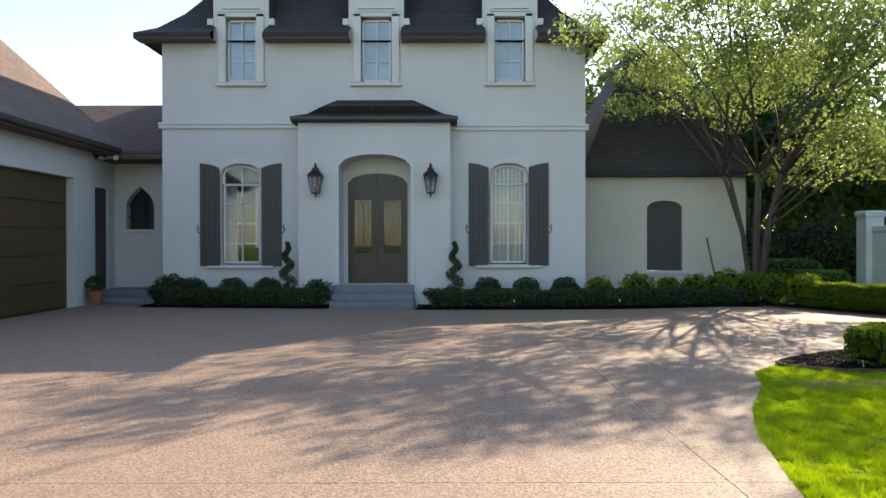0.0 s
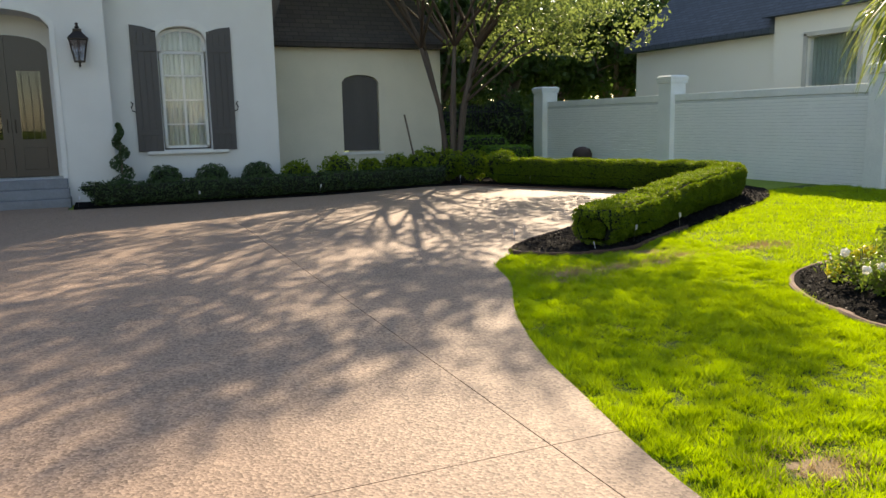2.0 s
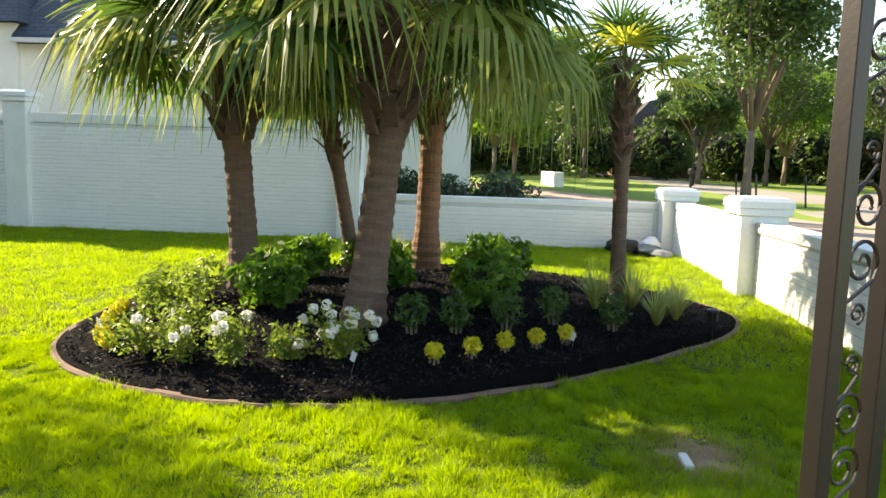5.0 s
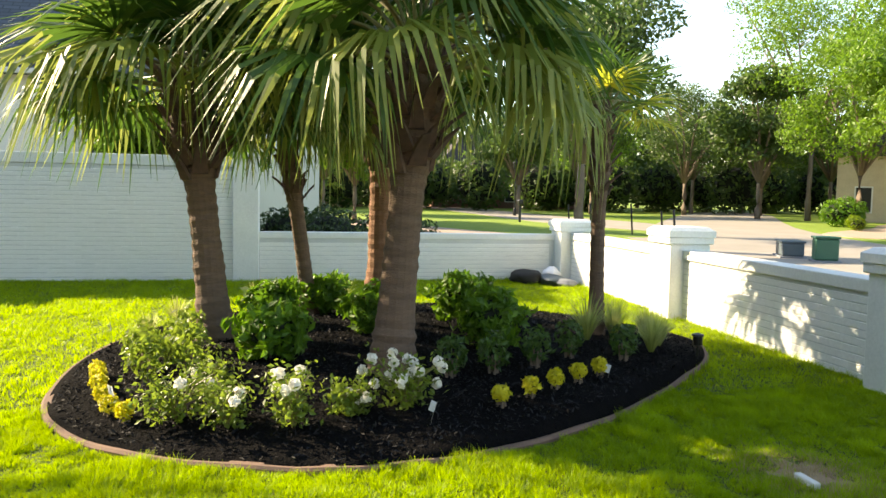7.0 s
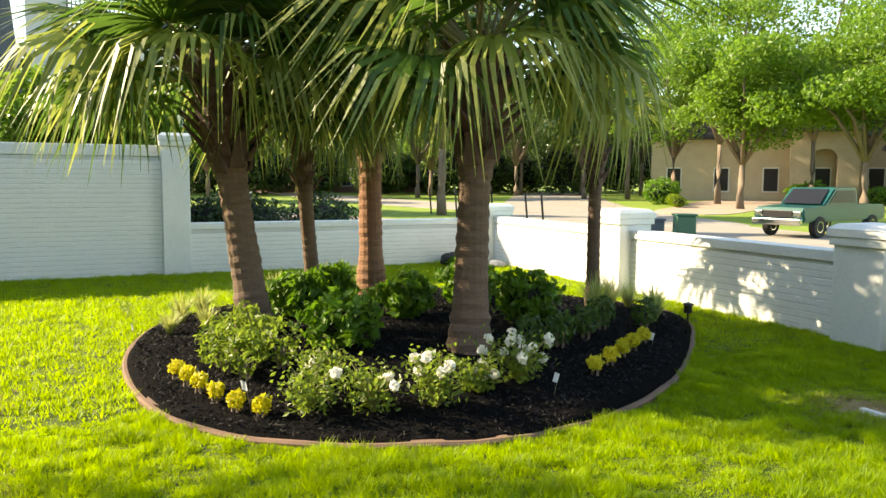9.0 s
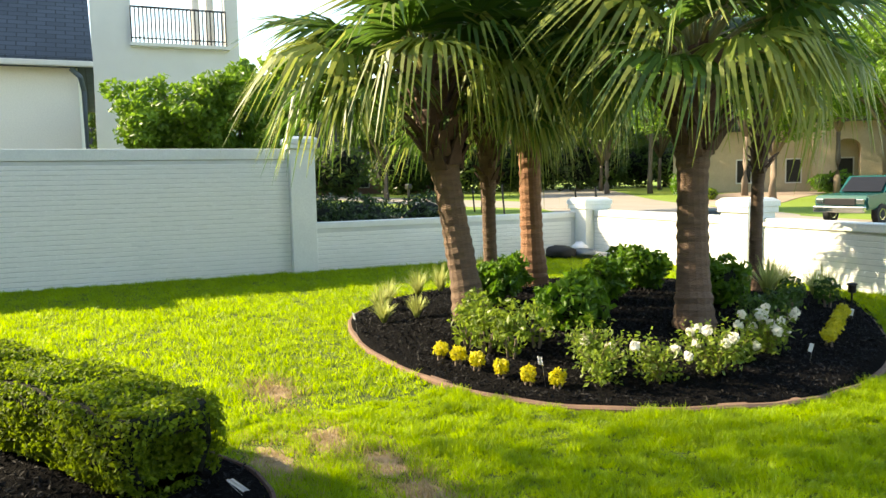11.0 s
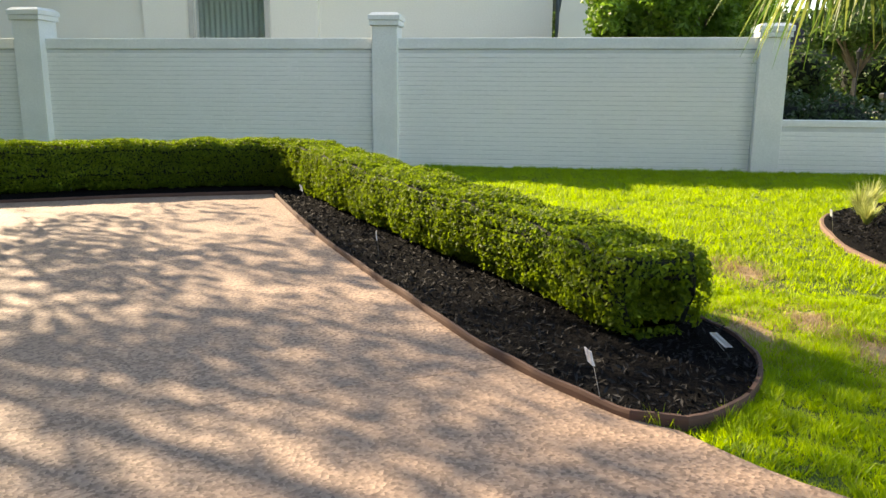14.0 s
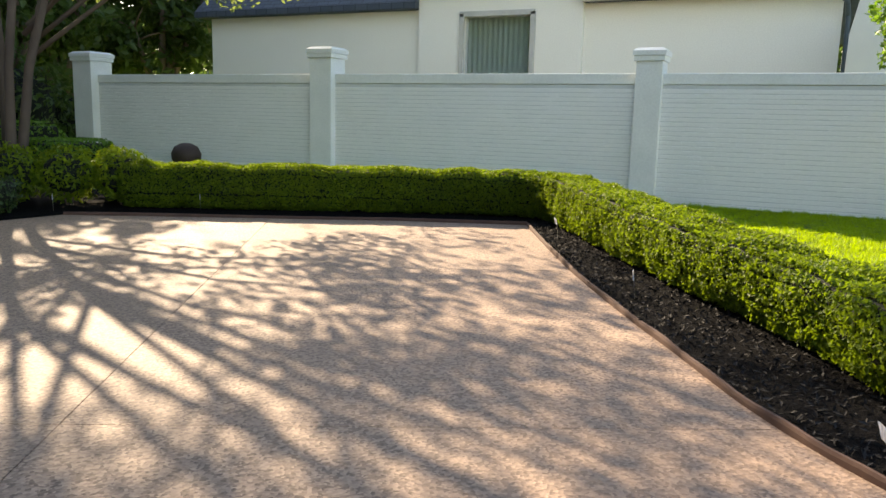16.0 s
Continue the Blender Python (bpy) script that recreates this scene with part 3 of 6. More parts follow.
bm = bmesh.new()
add_box(bm, (0.22, FY - 0.06, 4.54), (3.82, FY, 4.64), 0.012)
add_box(bm, (0.22, FY - 0.09, 4.64), (3.82, FY, 4.70), 0.01)
part("string_course", bm, TRIM, house)
main_roof = (hip_roof(-7.85, 4.25, FY - 0.5, 30.5, [(0.0, 6.86), (0.0, 6.98), (0.45, 7.22), (1.0, 7.75), (1.6, 8.55), (2.6, 10.2), ((5.4, 4.6), 12.6)]))
for c in DORM:
    for sx in (-1, 1):
        bmesh.ops.bisect_plane(main_roof, geom=main_roof.verts[:] + main_roof.edges[:] + main_roof.faces[:], plane_co=(c + sx * 0.66, 0, 0), plane_no=(1, 0, 0))
    gone = [f for f in main_roof.faces if abs(f.calc_center_median().x - c) < 0.66 and f.calc_center_median().y < 22.2 and f.calc_center_median().z > 6.87]
    bmesh.ops.delete(main_roof, geom=gone, context="FACES")
low = [f for f in main_roof.faces if all(v.co.z < 6.87 for v in f.verts)]
bmesh.ops.delete(main_roof, geom=low, context="FACES")
part("roof", main_roof, ROOF, house, "dark brown shingle roof with flared eaves")
for x0, x1 in ((-7.85, DORM[0] - 0.66), (DORM[0] + 0.66, DORM[1] - 0.66), (DORM[1] + 0.66, DORM[2] - 0.66), (DORM[2] + 0.66, 4.25)):
    part("soffit", box((x0, FY - 0.5, 6.83), (x1, FY + 0.02, 6.86)), FASCIA, house)
# added near-black boards give the rooms behind the glass their darkness
part("interior", box((-6.9, FY + 1.6, 0.3), (3.4, FY + 1.7, 6.6)), ROOMSHADE, house)
part("interior_floor", box((-6.9, FY + 0.35, 0.3), (3.4, FY + 1.6, 0.45)), ROOMSHADE, house)


def grid_window(x0, x1, z0, z1, y, cols, rows, parent, arch=0.0, back=None, label="white painted window"):
    """Frame with glazing bars; panes and what hangs behind are its parts."""
    bm = bmesh.new()
    fw = 0.06
    for a, b, c, d in ((x0, x0 + fw, z0, z1), (x1 - fw, x1, z0, z1), (x0, x1, z0, z0 + fw), (x0, x1, z1 - fw, z1)):
        add_box(bm, (a, y, c), (b, y + 0.07, d), 0.006)
    for k in range(1, cols):
        x = x0 + (x1 - x0) * k / cols
        add_box(bm, (x - 0.022, y + 0.012, z0), (x + 0.022, y + 0.06, z1), 0.005)
    for k in range(1, rows):
        z = z0 + (z1 - z0) * k / rows
        add_box(bm, (x0, y + 0.016, z - 0.016), (x1, y + 0.056, z + 0.016), 0.004)
    w = part("window", bm, TRIM, parent, label)
    for i in range(cols):
        for j in range(rows):
            a, b = x0 + (x1 - x0) * i / cols + 0.01, x0 + (x1 - x0) * (i + 1) / cols - 0.01
            c, d = z0 + (z1 - z0) * j / rows + 0.01, z0 + (z1 - z0) * (j + 1) / rows - 0.01
            p = part("pane", box((a, y + 0.032, c), (b, y + 0.038, d)), GLASS, w)
            p.visible_shadow = False
    return w


def drape(x0, x1, z0, z1, y, folds, material, parent):
    bm = bmesh.new()
    n = folds * 6
    rows = [[(x0 + (x1 - x0) * k / n, y + 0.035 * math.sin(2 * math.pi * k / 6), z) for k in range(n + 1)] for z in (z0, z1)]
    rows += [[(x, yy + 0.012, z) for x, yy, z in r] for r in rows[::-1]]
    loft(bm, rows, close=False)
    part("curtain", bm, material, parent, smooth=True)


def shutter(x0, x1, z0, z1, slope):
    bm = bmesh.new()
    y0, y1 = FY - 0.05, FY - 0.004
    zl, zr = (z1, z1 - slope) if slope > 0 else (z1 + slope, z1)
    pts = [(x0, z0), (x1, z0), (x1, zr), ((x0 + x1) / 2, (zl + zr) / 2 + 0.025), (x0, zl)]
    loft(bm, [[(x, y0, z) for x, z in pts], [(x, y1, z) for x, z in pts]])
    bmesh.ops.recalc_face_normals(bm, faces=bm.faces)
    s = part("shutter", bm, SHUTTER, house, "dark grey board shutter")
    n = 4
    w = (x1 - x0) / n
    for k in range(n):
        part("board", box((x0 + k * w + 0.006, y0 - 0.014, z0 + 0.02), (x0 + (k + 1) * w - 0.006, y0 - 0.001, min(zl, zr) - 0.03), 0.004), SHUTTER, s)
    for z in (z0 + 0.35, z1 - 0.55):
        part("batten", box((x0 + 0.01, y0 - 0.03, z), (x1 - 0.01, y0 - 0.0145, z + 0.12), 0.005), SHUTTER, s)
    hx = x0 - 0.06 if slope > 0 else x1 + 0.06
    hb = bmesh.new()
    sg = -1 if slope > 0 else 1
    tube(hb, [(hx - 0.06 * sg, y0, z0 + 0.86), (hx, y0 - 0.01, z0 + 0.88), (hx + 0.02 * sg, y0, z0 + 0.95), (hx - 0.02 * sg, y0, z0 + 1.03), (hx + 0.02 * sg, y0, z0 + 1.07)], 0.014, 6)
    part("shutter_dog", hb, BLACKIRON, s)


for k, (a, b) in enumerate(WINS):
    w = grid_window(a + 0.03, b - 0.03, 1.08, 3.18, FY + 0.12, 2, 4, house, label="tall white casement window with arched transom")
    bm = arch_band(a + 0.07, b - 0.07, 3.42, 3.60, 0.07, 0.07, FY + 0.19, 3.18)
    add_box(bm, ((a + b) / 2 - 0.02, FY + 0.13, 3.18), ((a + b) / 2 + 0.02, FY + 0.18, 3.6), 0.004)
    part("transom", bm, TRIM, w)
    bm = bmesh.new()
    c, hw = (a + b) / 2, (b - a) / 2 - 0.07
    pts = [(c - hw, 3.2), (c + hw, 3.2)] + [(c + hw * math.cos(t), 3.42 + 0.18 * math.sin(t)) for t in (math.pi * q / 12 for q in range(13))]
    loft(bm, [[(x, FY + 0.15, z) for x, z in pts], [(x, FY + 0.155, z) for x, z in pts]])
    bmesh.ops.recalc_face_normals(bm, faces=bm.faces)
    p = part("transom_pane", bm, GLASS, w)
    p.visible_shadow = False
    part("sill", box((a - 0.35, FY - 0.10, 0.96), (b + 0.35, FY, 1.03), 0.012), TRIM, w)
    part("arch_moulding", arch_band(a, b, 3.42, 3.70, 0.14, 0.05, FY), TRIM, w)
    if k == 0:
        drape(a + 0.02, a + 0.36, 1.1, 3.1, FY + 0.32, 4, CURTAIN, w)
        drape(b - 0.22, b - 0.04, 1.5, 3.1, FY + 0.32, 3, CURTAIN, w)
    else:
        drape(a + 0.02, b - 0.02, 1.1, 3.6, FY + 0.30, 9, CURTAIN, w)
    shutter(a - 0.54, a - 0.02, 1.02, 3.70, 0.12)
    shutter(b + 0.02, b + 0.54, 1.02, 3.70, -0.12)

for c in DORM:
    w = grid_window(c - 0.38, c + 0.38, 5.84, 7.46, FY + 0.10, 2, 3, house, label="white dormer window with pale blinds")
    bm = box((c - 0.37, FY + 0.20, 5.86), (c + 0.37, FY + 0.23, 7.44))
    for i in range(24):
        add_box(bm, (c - 0.36, FY + 0.185, 5.88 + i * 0.065), (c + 0.36, FY + 0.20, 5.915 + i * 0.065))
    part("blind", bm, BLIND, w)
    part("dormer_wall", arch_wall(c - 0.72, c + 0.72, 6.9, 8.7, 0.25, [(c - 0.40, c + 0.40, 6.9, 7.5, 7.5)], FY - 0.02), STUCCO, house)
    bm = bmesh.new()
    for x0, x1, z0, z1 in ((c - 0.60, c - 0.40, 5.80, 7.58), (c + 0.40, c + 0.60, 5.80, 7.58), (c - 0.60, c + 0.60, 7.5, 7.62)):
        add_box(bm, (x0, FY - 0.07, z0), (x1, FY - 0.022, z1), 0.01)
    add_box(bm, (c - 0.55, FY - 0.10, 7.62), (c + 0.55, FY - 0.022, 7.67), 0.008)
    add_box(bm, (c - 0.48, FY - 0.09, 7.70), (c + 0.48, FY - 0.022, 7.74), 0.008)
    part("surround", bm, TRIM, w)
    part("sill", box((c - 0.66, FY - 0.12, 5.70), (c + 0.66, FY, 5.78), 0.012), TRIM, w)
    for sx in (-1, 1):
        part("cheek", box((c + sx * 0.72 - 0.06, FY + 0.02, 6.9), (c + sx * 0.72 + 0.06, FY + 2.4, 8.7)), ROOF, house)
        bm = bmesh.new()
        add_box(bm, (c + sx * 0.79 - 0.08, FY - 0.08, 7.28), (c + sx * 0.79 + 0.08, FY + 0.1, 7.45), 0.015)
        part("kneeler", bm, TRIM, house)
    part("dormer_roof", hip_roof(c - 0.85, c + 0.85, FY - 0.15, FY + 2.6, [(0, 8.66), (0, 8.74), ((0.6, 0.4), 9.3)]), ROOF, house)

# porch
PF = 19.4
part("porch_wall", arch_wall(-3.65, 0.21, 0.0, 4.66, 0.6, [(-2.62, -0.80, 0.56, 3.55, 3.86)], PF), STUCCO, house, "white stucco entry with arched opening")
part("arch_surround", arch_band(-2.62, -0.80, 3.55, 3.86, 0.10, 0.035, PF, 0.56), TRIM, house)
part("porch_roof", hip_roof(-3.80, 0.38, PF - 0.15, FY + 0.02, [(0, 4.66), (0, 4.80), (0.35, 4.92), ((0.75, 0.2), 5.08), ((1.12, 0.32), 5.26)]), ROOF, house, "low dark roof over the entry")
part("gutter", box((-3.82, PF - 0.2, 4.70), (0.40, PF - 0.15, 4.80), 0.015), FASCIA, house)
DY = 20.32
part("door_surround", arch_wall(-2.62, -0.80, 0.56, 3.86, 0.08, [(-2.50, -0.92, 0.56, 3.2, 3.46)], DY - 0.02), STUCCO, house)
for k, (a, b) in enumerate(((-2.50, -1.713), (-1.707, -0.92))):
    bm = arch_wall(a, b, 0.57, 3.2, 0.06, [(a + 0.17, b - 0.17, 1.35, 2.75, 2.75)], DY)
    pts = [(a, 3.2), (b, 3.2)] + [(x, 3.2 + 0.26 * math.sqrt(max(0, 1 - ((x + 1.71) / 0.79) ** 2))) for x in [b - (b - a) * q / 8 for q in range(9)]]
    loft(bm, [[(x, DY, z) for x, z in pts], [(x, DY + 0.06, z) for x, z in pts]])
    d = part("door", bm, DOORWOOD, house, "dark stained wooden double door leaf with glass")
    part("pane", box((a + 0.17, DY + 0.025, 1.35), (b - 0.17, DY + 0.033, 2.75)), DOORGLASS, d).visible_shadow = False
    part("lower_panel", box((a + 0.17, DY - 0.015, 0.72), (b - 0.17, DY - 0.001, 1.18), 0.006), DOORWOOD, d)
    bm = bmesh.new()
    hx = b - 0.07 if k == 0 else a + 0.07
    tube(bm, [(hx, DY, 1.5), (hx, DY - 0.06, 1.5), (hx, DY - 0.06, 1.75), (hx, DY, 1.75)], 0.012, 6)
    part("handle", bm, COPPER, d)
    bm = bmesh.new()
    for i in range(3):
        x = a + 0.26 + i * 0.135
        tube(bm, [(x, DY + 0.015, 1.35), (x + 0.03 * math.sin(i), DY + 0.012, 2.05), (x, DY + 0.015, 2.75)], 0.008, 5)
    part("grille", bm, BLACKIRON, d)
for k in range(3):
    part("step", box((-2.78 + 0.02 * k, 18.78 + 0.22 * k, 0.0 if k == 0 else 0.186 * k + 0.001), (-0.68 - 0.02 * k, 20.3, 0.186 * (k + 1)), 0.012), STONE, house, "grey stone step")


def lantern(x, y, z):
    """Tapered copper and glass wall lantern."""
    L = thing("wall_lantern", "aged copper and glass wall lantern", "lantern", (x, y, z), group="lanterns beside the entry")
    bm = bmesh.new()
    for sx, sy in ((-1, -1), (1, -1), (1, 1), (-1, 1)):
        tube(bm, [(sx * 0.09, sy * 0.09, 0.06), (sx * 0.16, sy * 0.16, 0.46)], 0.012, 5)
    add_box(bm, (-0.10, -0.10, 0.03), (0.10, 0.10, 0.06), 0.008)
    add_box(bm, (-0.18, -0.18, 0.45), (0.18, 0.18, 0.48), 0.008)
    part("cage", bm, COPPER, L)
    bm = bmesh.new()
    loft(bm, [[(-0.19, -0.19, 0.48), (0.19, -0.19, 0.48), (0.19, 0.19, 0.48), (-0.19, 0.19, 0.48)], [(-0.07, -0.07, 0.62), (0.07, -0.07, 0.62), (0.07, 0.07, 0.62), (-0.07, 0.07, 0.62)]])
    add_box(bm, (-0.08, -0.08, 0.62), (0.08, 0.08, 0.67), 0.01)
    part("hood", bm, COPPER, L)
    part("finial", turned([(0.015, 0.67), (0.05, 0.70), (0.02, 0.74), (0.035, 0.77), (0.004, 0.80)], 10), COPPER, L)
    part("drop", turned([(0.004, -0.07), (0.025, -0.03), (0.012, 0.0), (0.04, 0.03)], 10), COPPER, L)
    part("bracket", box((-0.03, 0.17, 0.2), (0.03, 0.22, 0.5), 0.006), COPPER, L)
    for k in range(4):
        a = k * math.pi / 2
        bm = bmesh.new()
        r = Matrix.Rotation(a, 4, "Z")
        bm.faces.new([bm.verts.new(r @ Vector(p)) for p in ((-0.08, -0.088, 0.07), (0.08, -0.088, 0.07), (0.145, -0.155, 0.45), (-0.145, -0.155, 0.45))])
        bmesh.ops.solidify(bm, geom=bm.faces[:], thickness=0.004)
        part("pane", bm, GLASS, L).visible_shadow = False
    part("burner", turned([(0.02, 0.06), (0.02, 0.16), (0.008, 0.22)], 8), COPPER, L)


lantern(-3.17, PF - 0.225, 2.82)
lantern(-0.29, PF - 0.225, 2.82)

# right wing, set back
wing = thing("house_wing", "cream painted single-storey house wing with dark roof", "house wing", (0, 0, 0))
WY = 22.0
part("wall", arch_wall(3.76, 8.72, 0, 3.6, 0.3, [(5.88, 6.90, 0.80, 2.62, 2.82)], WY), WING, wing)
part("side_wall", box((8.42, WY + 0.3, 0), (8.72, 30, 3.6)), WING, wing)
part("roof", hip_roof(3.75, 9.1, WY - 0.35, 31, [(0, 3.5), (0, 3.62), ((0.35, 0.35), 3.95), ((1.2, 1.6), 5.6), ((2.55, 4.0), 8.1)]), ROOF, wing, "dark shingle hip roof")
bm = bmesh.new()
pts = [(5.90, 0.82), (6.88, 0.82)] + [(6.39 + 0.49 * math.cos(t), 2.60 + 0.21 * math.sin(t)) for t in (math.pi * q / 12 for q in range(13))]
loft(bm, [[(x, WY + 0.08, z) for x, z in pts], [(x, WY + 0.11, z) for x, z in pts]])
bmesh.ops.recalc_face_normals(bm, faces=bm.faces)
part("shutter", bm, SHUTTER, wing, "closed dark grey arched shutter")
part("sill", box((5.80, WY - 0.06, 0.72), (6.98, WY, 0.79), 0.01), TRIM, wing)
vp = thing("vent_pipe", "grey metal roof vent pipe with cap", "vent pipe", (4.05, 23.2, 4.2))
part("pipe", turned([(0.055, 0.0), (0.055, 2.2)], 12), GREYBOX, vp)
part("cap", turned([(0.09, 2.2), (0.09, 2.32), (0.05, 2.36)], 12), GREYBOX, vp)

# garage wing on the left and the link behind it
garage = thing("garage_wing", "white stucco garage wing with brown shingle roof", "garage", (0, 0, 0))
GX = -9.2
bm = arch_wall(6.0, 20.15, 0, 4.05, 0.3, [(14.3, 19.12, 0, 3.25, 3.25), (8.4, 13.2, 0, 3.25, 3.25)], 0)
bmesh.ops.transform(bm, matrix=Matrix(((0, -1, 0, GX), (1, 0, 0, 0), (0, 0, 1, 0), (0, 0, 0, 1))), verts=bm.verts)
bmesh.ops.recalc_face_normals(bm, faces=bm.faces)
part("wall", bm, STUCCO, garage)
part("end_wall", box((-18, 19.85, 0), (GX - 0.3, 20.15, 4.05)), STUCCO, garage)
part("back_wall", box((-18, 6.0, 0), (-17.7, 19.85, 4.05)), STUCCO, garage)
part("near_wall", box((-17.7, 6.0, 0), (GX - 0.3, 6.3, 4.05)), STUCCO, garage)
part("roof", hip_roof(-18.6, -8.75, 5.4, 23.0, [(0, 4.0), (0, 4.22), (0.5, 4.55), ((1.3, 1.1), 5.2), ((4.7, 4.4), 9.0)]), ROOF_RED, garage, "weathered brown shingle hip roof")
part("gutter", box((-8.75, 5.4, 4.06), (-8.66, 20.7, 4.2), 0.015), FASCIA, garage)
for y0, y1 in ((14.3, 19.12), (8.4, 13.2)):
    bm = bmesh.new()
    d = part("garage_door", box((GX - 0.24, y0, 0.02), (GX - 0.19, y1, 3.25)), GARAGEWOOD, garage, "brown panelled garage door, closed")
    for i in range(5):
        part("panel", box((GX - 0.19 + 0.001, y0 + 0.03, 0.05 + i * 0.64), (GX - 0.165, y1 - 0.03, 0.05 + i * 0.64 + 0.615), 0.008), GARAGEWOOD, d)
    bm = bmesh.new()
    add_box(bm, (GX + 0.0, y1, 0.0), (GX + 0.03, y1 + 0.10, 3.35), 0.006)
    add_box(bm, (GX + 0.0, y0 - 0.1, 0.0), (GX + 0.03, y0, 3.35), 0.006)
    add_box(bm, (GX + 0.0, y0, 3.25), (GX + 0.03, y1, 3.35), 0.006)
    part("door_trim", bm, TRIM, garage)
link = thing("link_wing", "white link between house and garage with dark roof", "house wing", (0, 0, 0))
part("wall", arch_wall(-9.4, -7.31, 0.0, 4.0, 0.3, [(-9.07, -8.27, 2.02, 2.72, 3.25, 1)], WY), STUCCO, link)
bm = arch_wall(20.16, 22.0, 0.0, 4.0, 0.25, [(20.75, 21.6, 0.35, 3.15, 3.15)], 0)
bmesh.ops.transform(bm, matrix=Matrix(((0, -1, 0, -9.40), (1, 0, 0, 0), (0, 0, 1, 0), (0, 0, 0, 1))), verts=bm.verts)
bmesh.ops.recalc_face_normals(bm, faces=bm.faces)
part("side_wall", bm, STUCCO, link)
part("side_door", box((-9.55, 20.75, 0.35), (-9.48, 21.6, 3.15), 0.01), DOORWOOD, link)
# added board, coloured as the unlit room behind the pane
part("window_backing", box((-9.3, WY + 0.5, 1.8), (-8.0, WY + 0.55, 3.5)), ROOMSHADE, link)
part("pane", box((-9.07, WY + 0.14, 2.02), (-8.27, WY + 0.148, 3.25)), GLASS, link).visible_shadow = False
bm = bmesh.new()
for x in (-8.67,):
    add_box(bm, (x - 0.02, WY + 0.12, 2.02), (x + 0.02, WY + 0.139, 3.25))
for z in (2.4, 2.75):
    add_box(bm, (-9.07, WY + 0.12, z - 0.015), (-8.27, WY + 0.139, z + 0.015))
part("glazing_bars", bm, BLACKIRON, link)
part("sill", box((-9.15, WY - 0.06, 1.93), (-8.19, WY, 2.01), 0.01), TRIM, link)
part("roof", hip_roof(-16.0, -7.31, 20.72, 28.5, [(0, 3.9), (0, 4.12), ((0.0, 0.5), 4.4), ((0.0, 3.6), 6.0)]), ROOF_RED, link)
bm = bmesh.new()
add_box(bm, (-9.3, 20.15, 0.0), (-7.32, 21.99, 0.18), 0.012)
add_box(bm, (-9.3, 20.9, 0.18), (-7.32, 21.99, 0.36), 0.012)
part("landing", bm, STONE, link)
sp = thing("security_light", "white twin security flood light", "light fixture", (-9.0, 20.75, 3.95))
part("base", box((-0.06, -0.06, -0.05), (0.06, 0.02, 0.04), 0.01), TRIM, sp)
for sx in (-1, 1):
    bm = turned([(0.035, 0), (0.06, 0.05), (0.075, 0.13), (0.06, 0.135)], 12)
    bmesh.ops.transform(bm, matrix=pose(sx * 0.15, -0.03, -0.06, 70, 0, sx * 35), verts=bm.verts)
    part("lamp_head", bm, TRIM, sp)
    bm = bmesh.new()
    tube(bm, [(0, -0.02, 0), (sx * 0.15, -0.03, -0.05)], 0.015, 6)
    part("arm", bm, TRIM, sp)

# ---------------- beds ----------------
ISLAND = smooth_loop([(5.12, 5.8), (5.14, 5.1), (5.40, 4.35), (5.95, 3.5), (6.9, 2.5), (7.75, 1.80), (8.7, 1.55), (9.9, 2.1), (10.9, 3.3), (11.3, 4.7), (10.9, 6.2), (9.9, 7.25),
                      (8.5, 7.66), (7.2, 7.66), (6.2, 7.40), (5.5, 6.75)], 9)


def shrink(poly, k):
    cx, cy = sum(p[0] for p in poly) / len(poly), sum(p[1] for p in poly) / len(poly)
    return [(cx + (x - cx) * k, cy + (y - cy) * k) for x, y in poly]


def mound_z(x, y):
    """Height of the mulch in the palm bed."""
    cx, cy = 8.2, 4.7
    r = math.hypot((x - cx) / 3.1, (y - cy) / 3.0)
    return 0.05 + 0.22 * max(0.0, 1 - r * r) ** 0.8


bm = bmesh.new()
rings = []
for k in (1.0, 0.97, 0.88, 0.75, 0.6, 0.45, 0.3, 0.15):
    rings.append([(x, y, (0.05 if k == 1.0 else mound_z(x, y) + 0.015 * noise.noise((x * 2, y * 2, 0)))) for x, y in shrink(ISLAND, k)])
loft(bm, [[(x, y, 0.0) for x, y in ISLAND]] + rings)
bmesh.ops.recalc_face_normals(bm, faces=bm.faces)
tagged(mesh_ob("mulch_bed", bm, MULCH, True), "mounded dark mulch bed under the palms", "flower bed", kind="structure")
tagged(mesh_ob("island_edging", kerb_along(ISLAND, True, 0.085, -0.03, 0.045), EDGING), "low red-brown concrete edging round the palm bed", "edging", kind="structure")

HB_LAWN = smooth_loop([(4.28, 9.68), (4.45, 9.47), (4.8, 9.28), (5.2, 9.22), (5.7, 9.35), (6.6, 9.9), (8.4, 10.95), (11.2, 12.6), (12.6, 14.0)], 8, False)
HEDGE_BED = BED_DRIVE[:] + [(9.86, 15.14), (8.59, 17.45), (7.85, 18.75), (6.9, 18.85), (6.9, 21.9), (9.6, 21.9), (12.2, 17.0), (12.9, 15.0)] + HB_LAWN[::-1]
tagged(mesh_ob("hedge_mulch_bed", prism(HEDGE_BED, 0.0, 0.055), MULCH), "dark mulch bed under the boxwood hedge", "flower bed", kind="structure")
tagged(mesh_ob("hedge_bed_edging", kerb_along(HB_LAWN[::-1][20:] + BED_DRIVE + smooth_loop([(9.86, 15.14), (8.59, 17.45), (7.85, 18.75)], 4, False), False, 0.028, -0.03, 0.07), STEELEDGE), "thin rusty brown edging along the hedge bed", "edging", kind="structure")
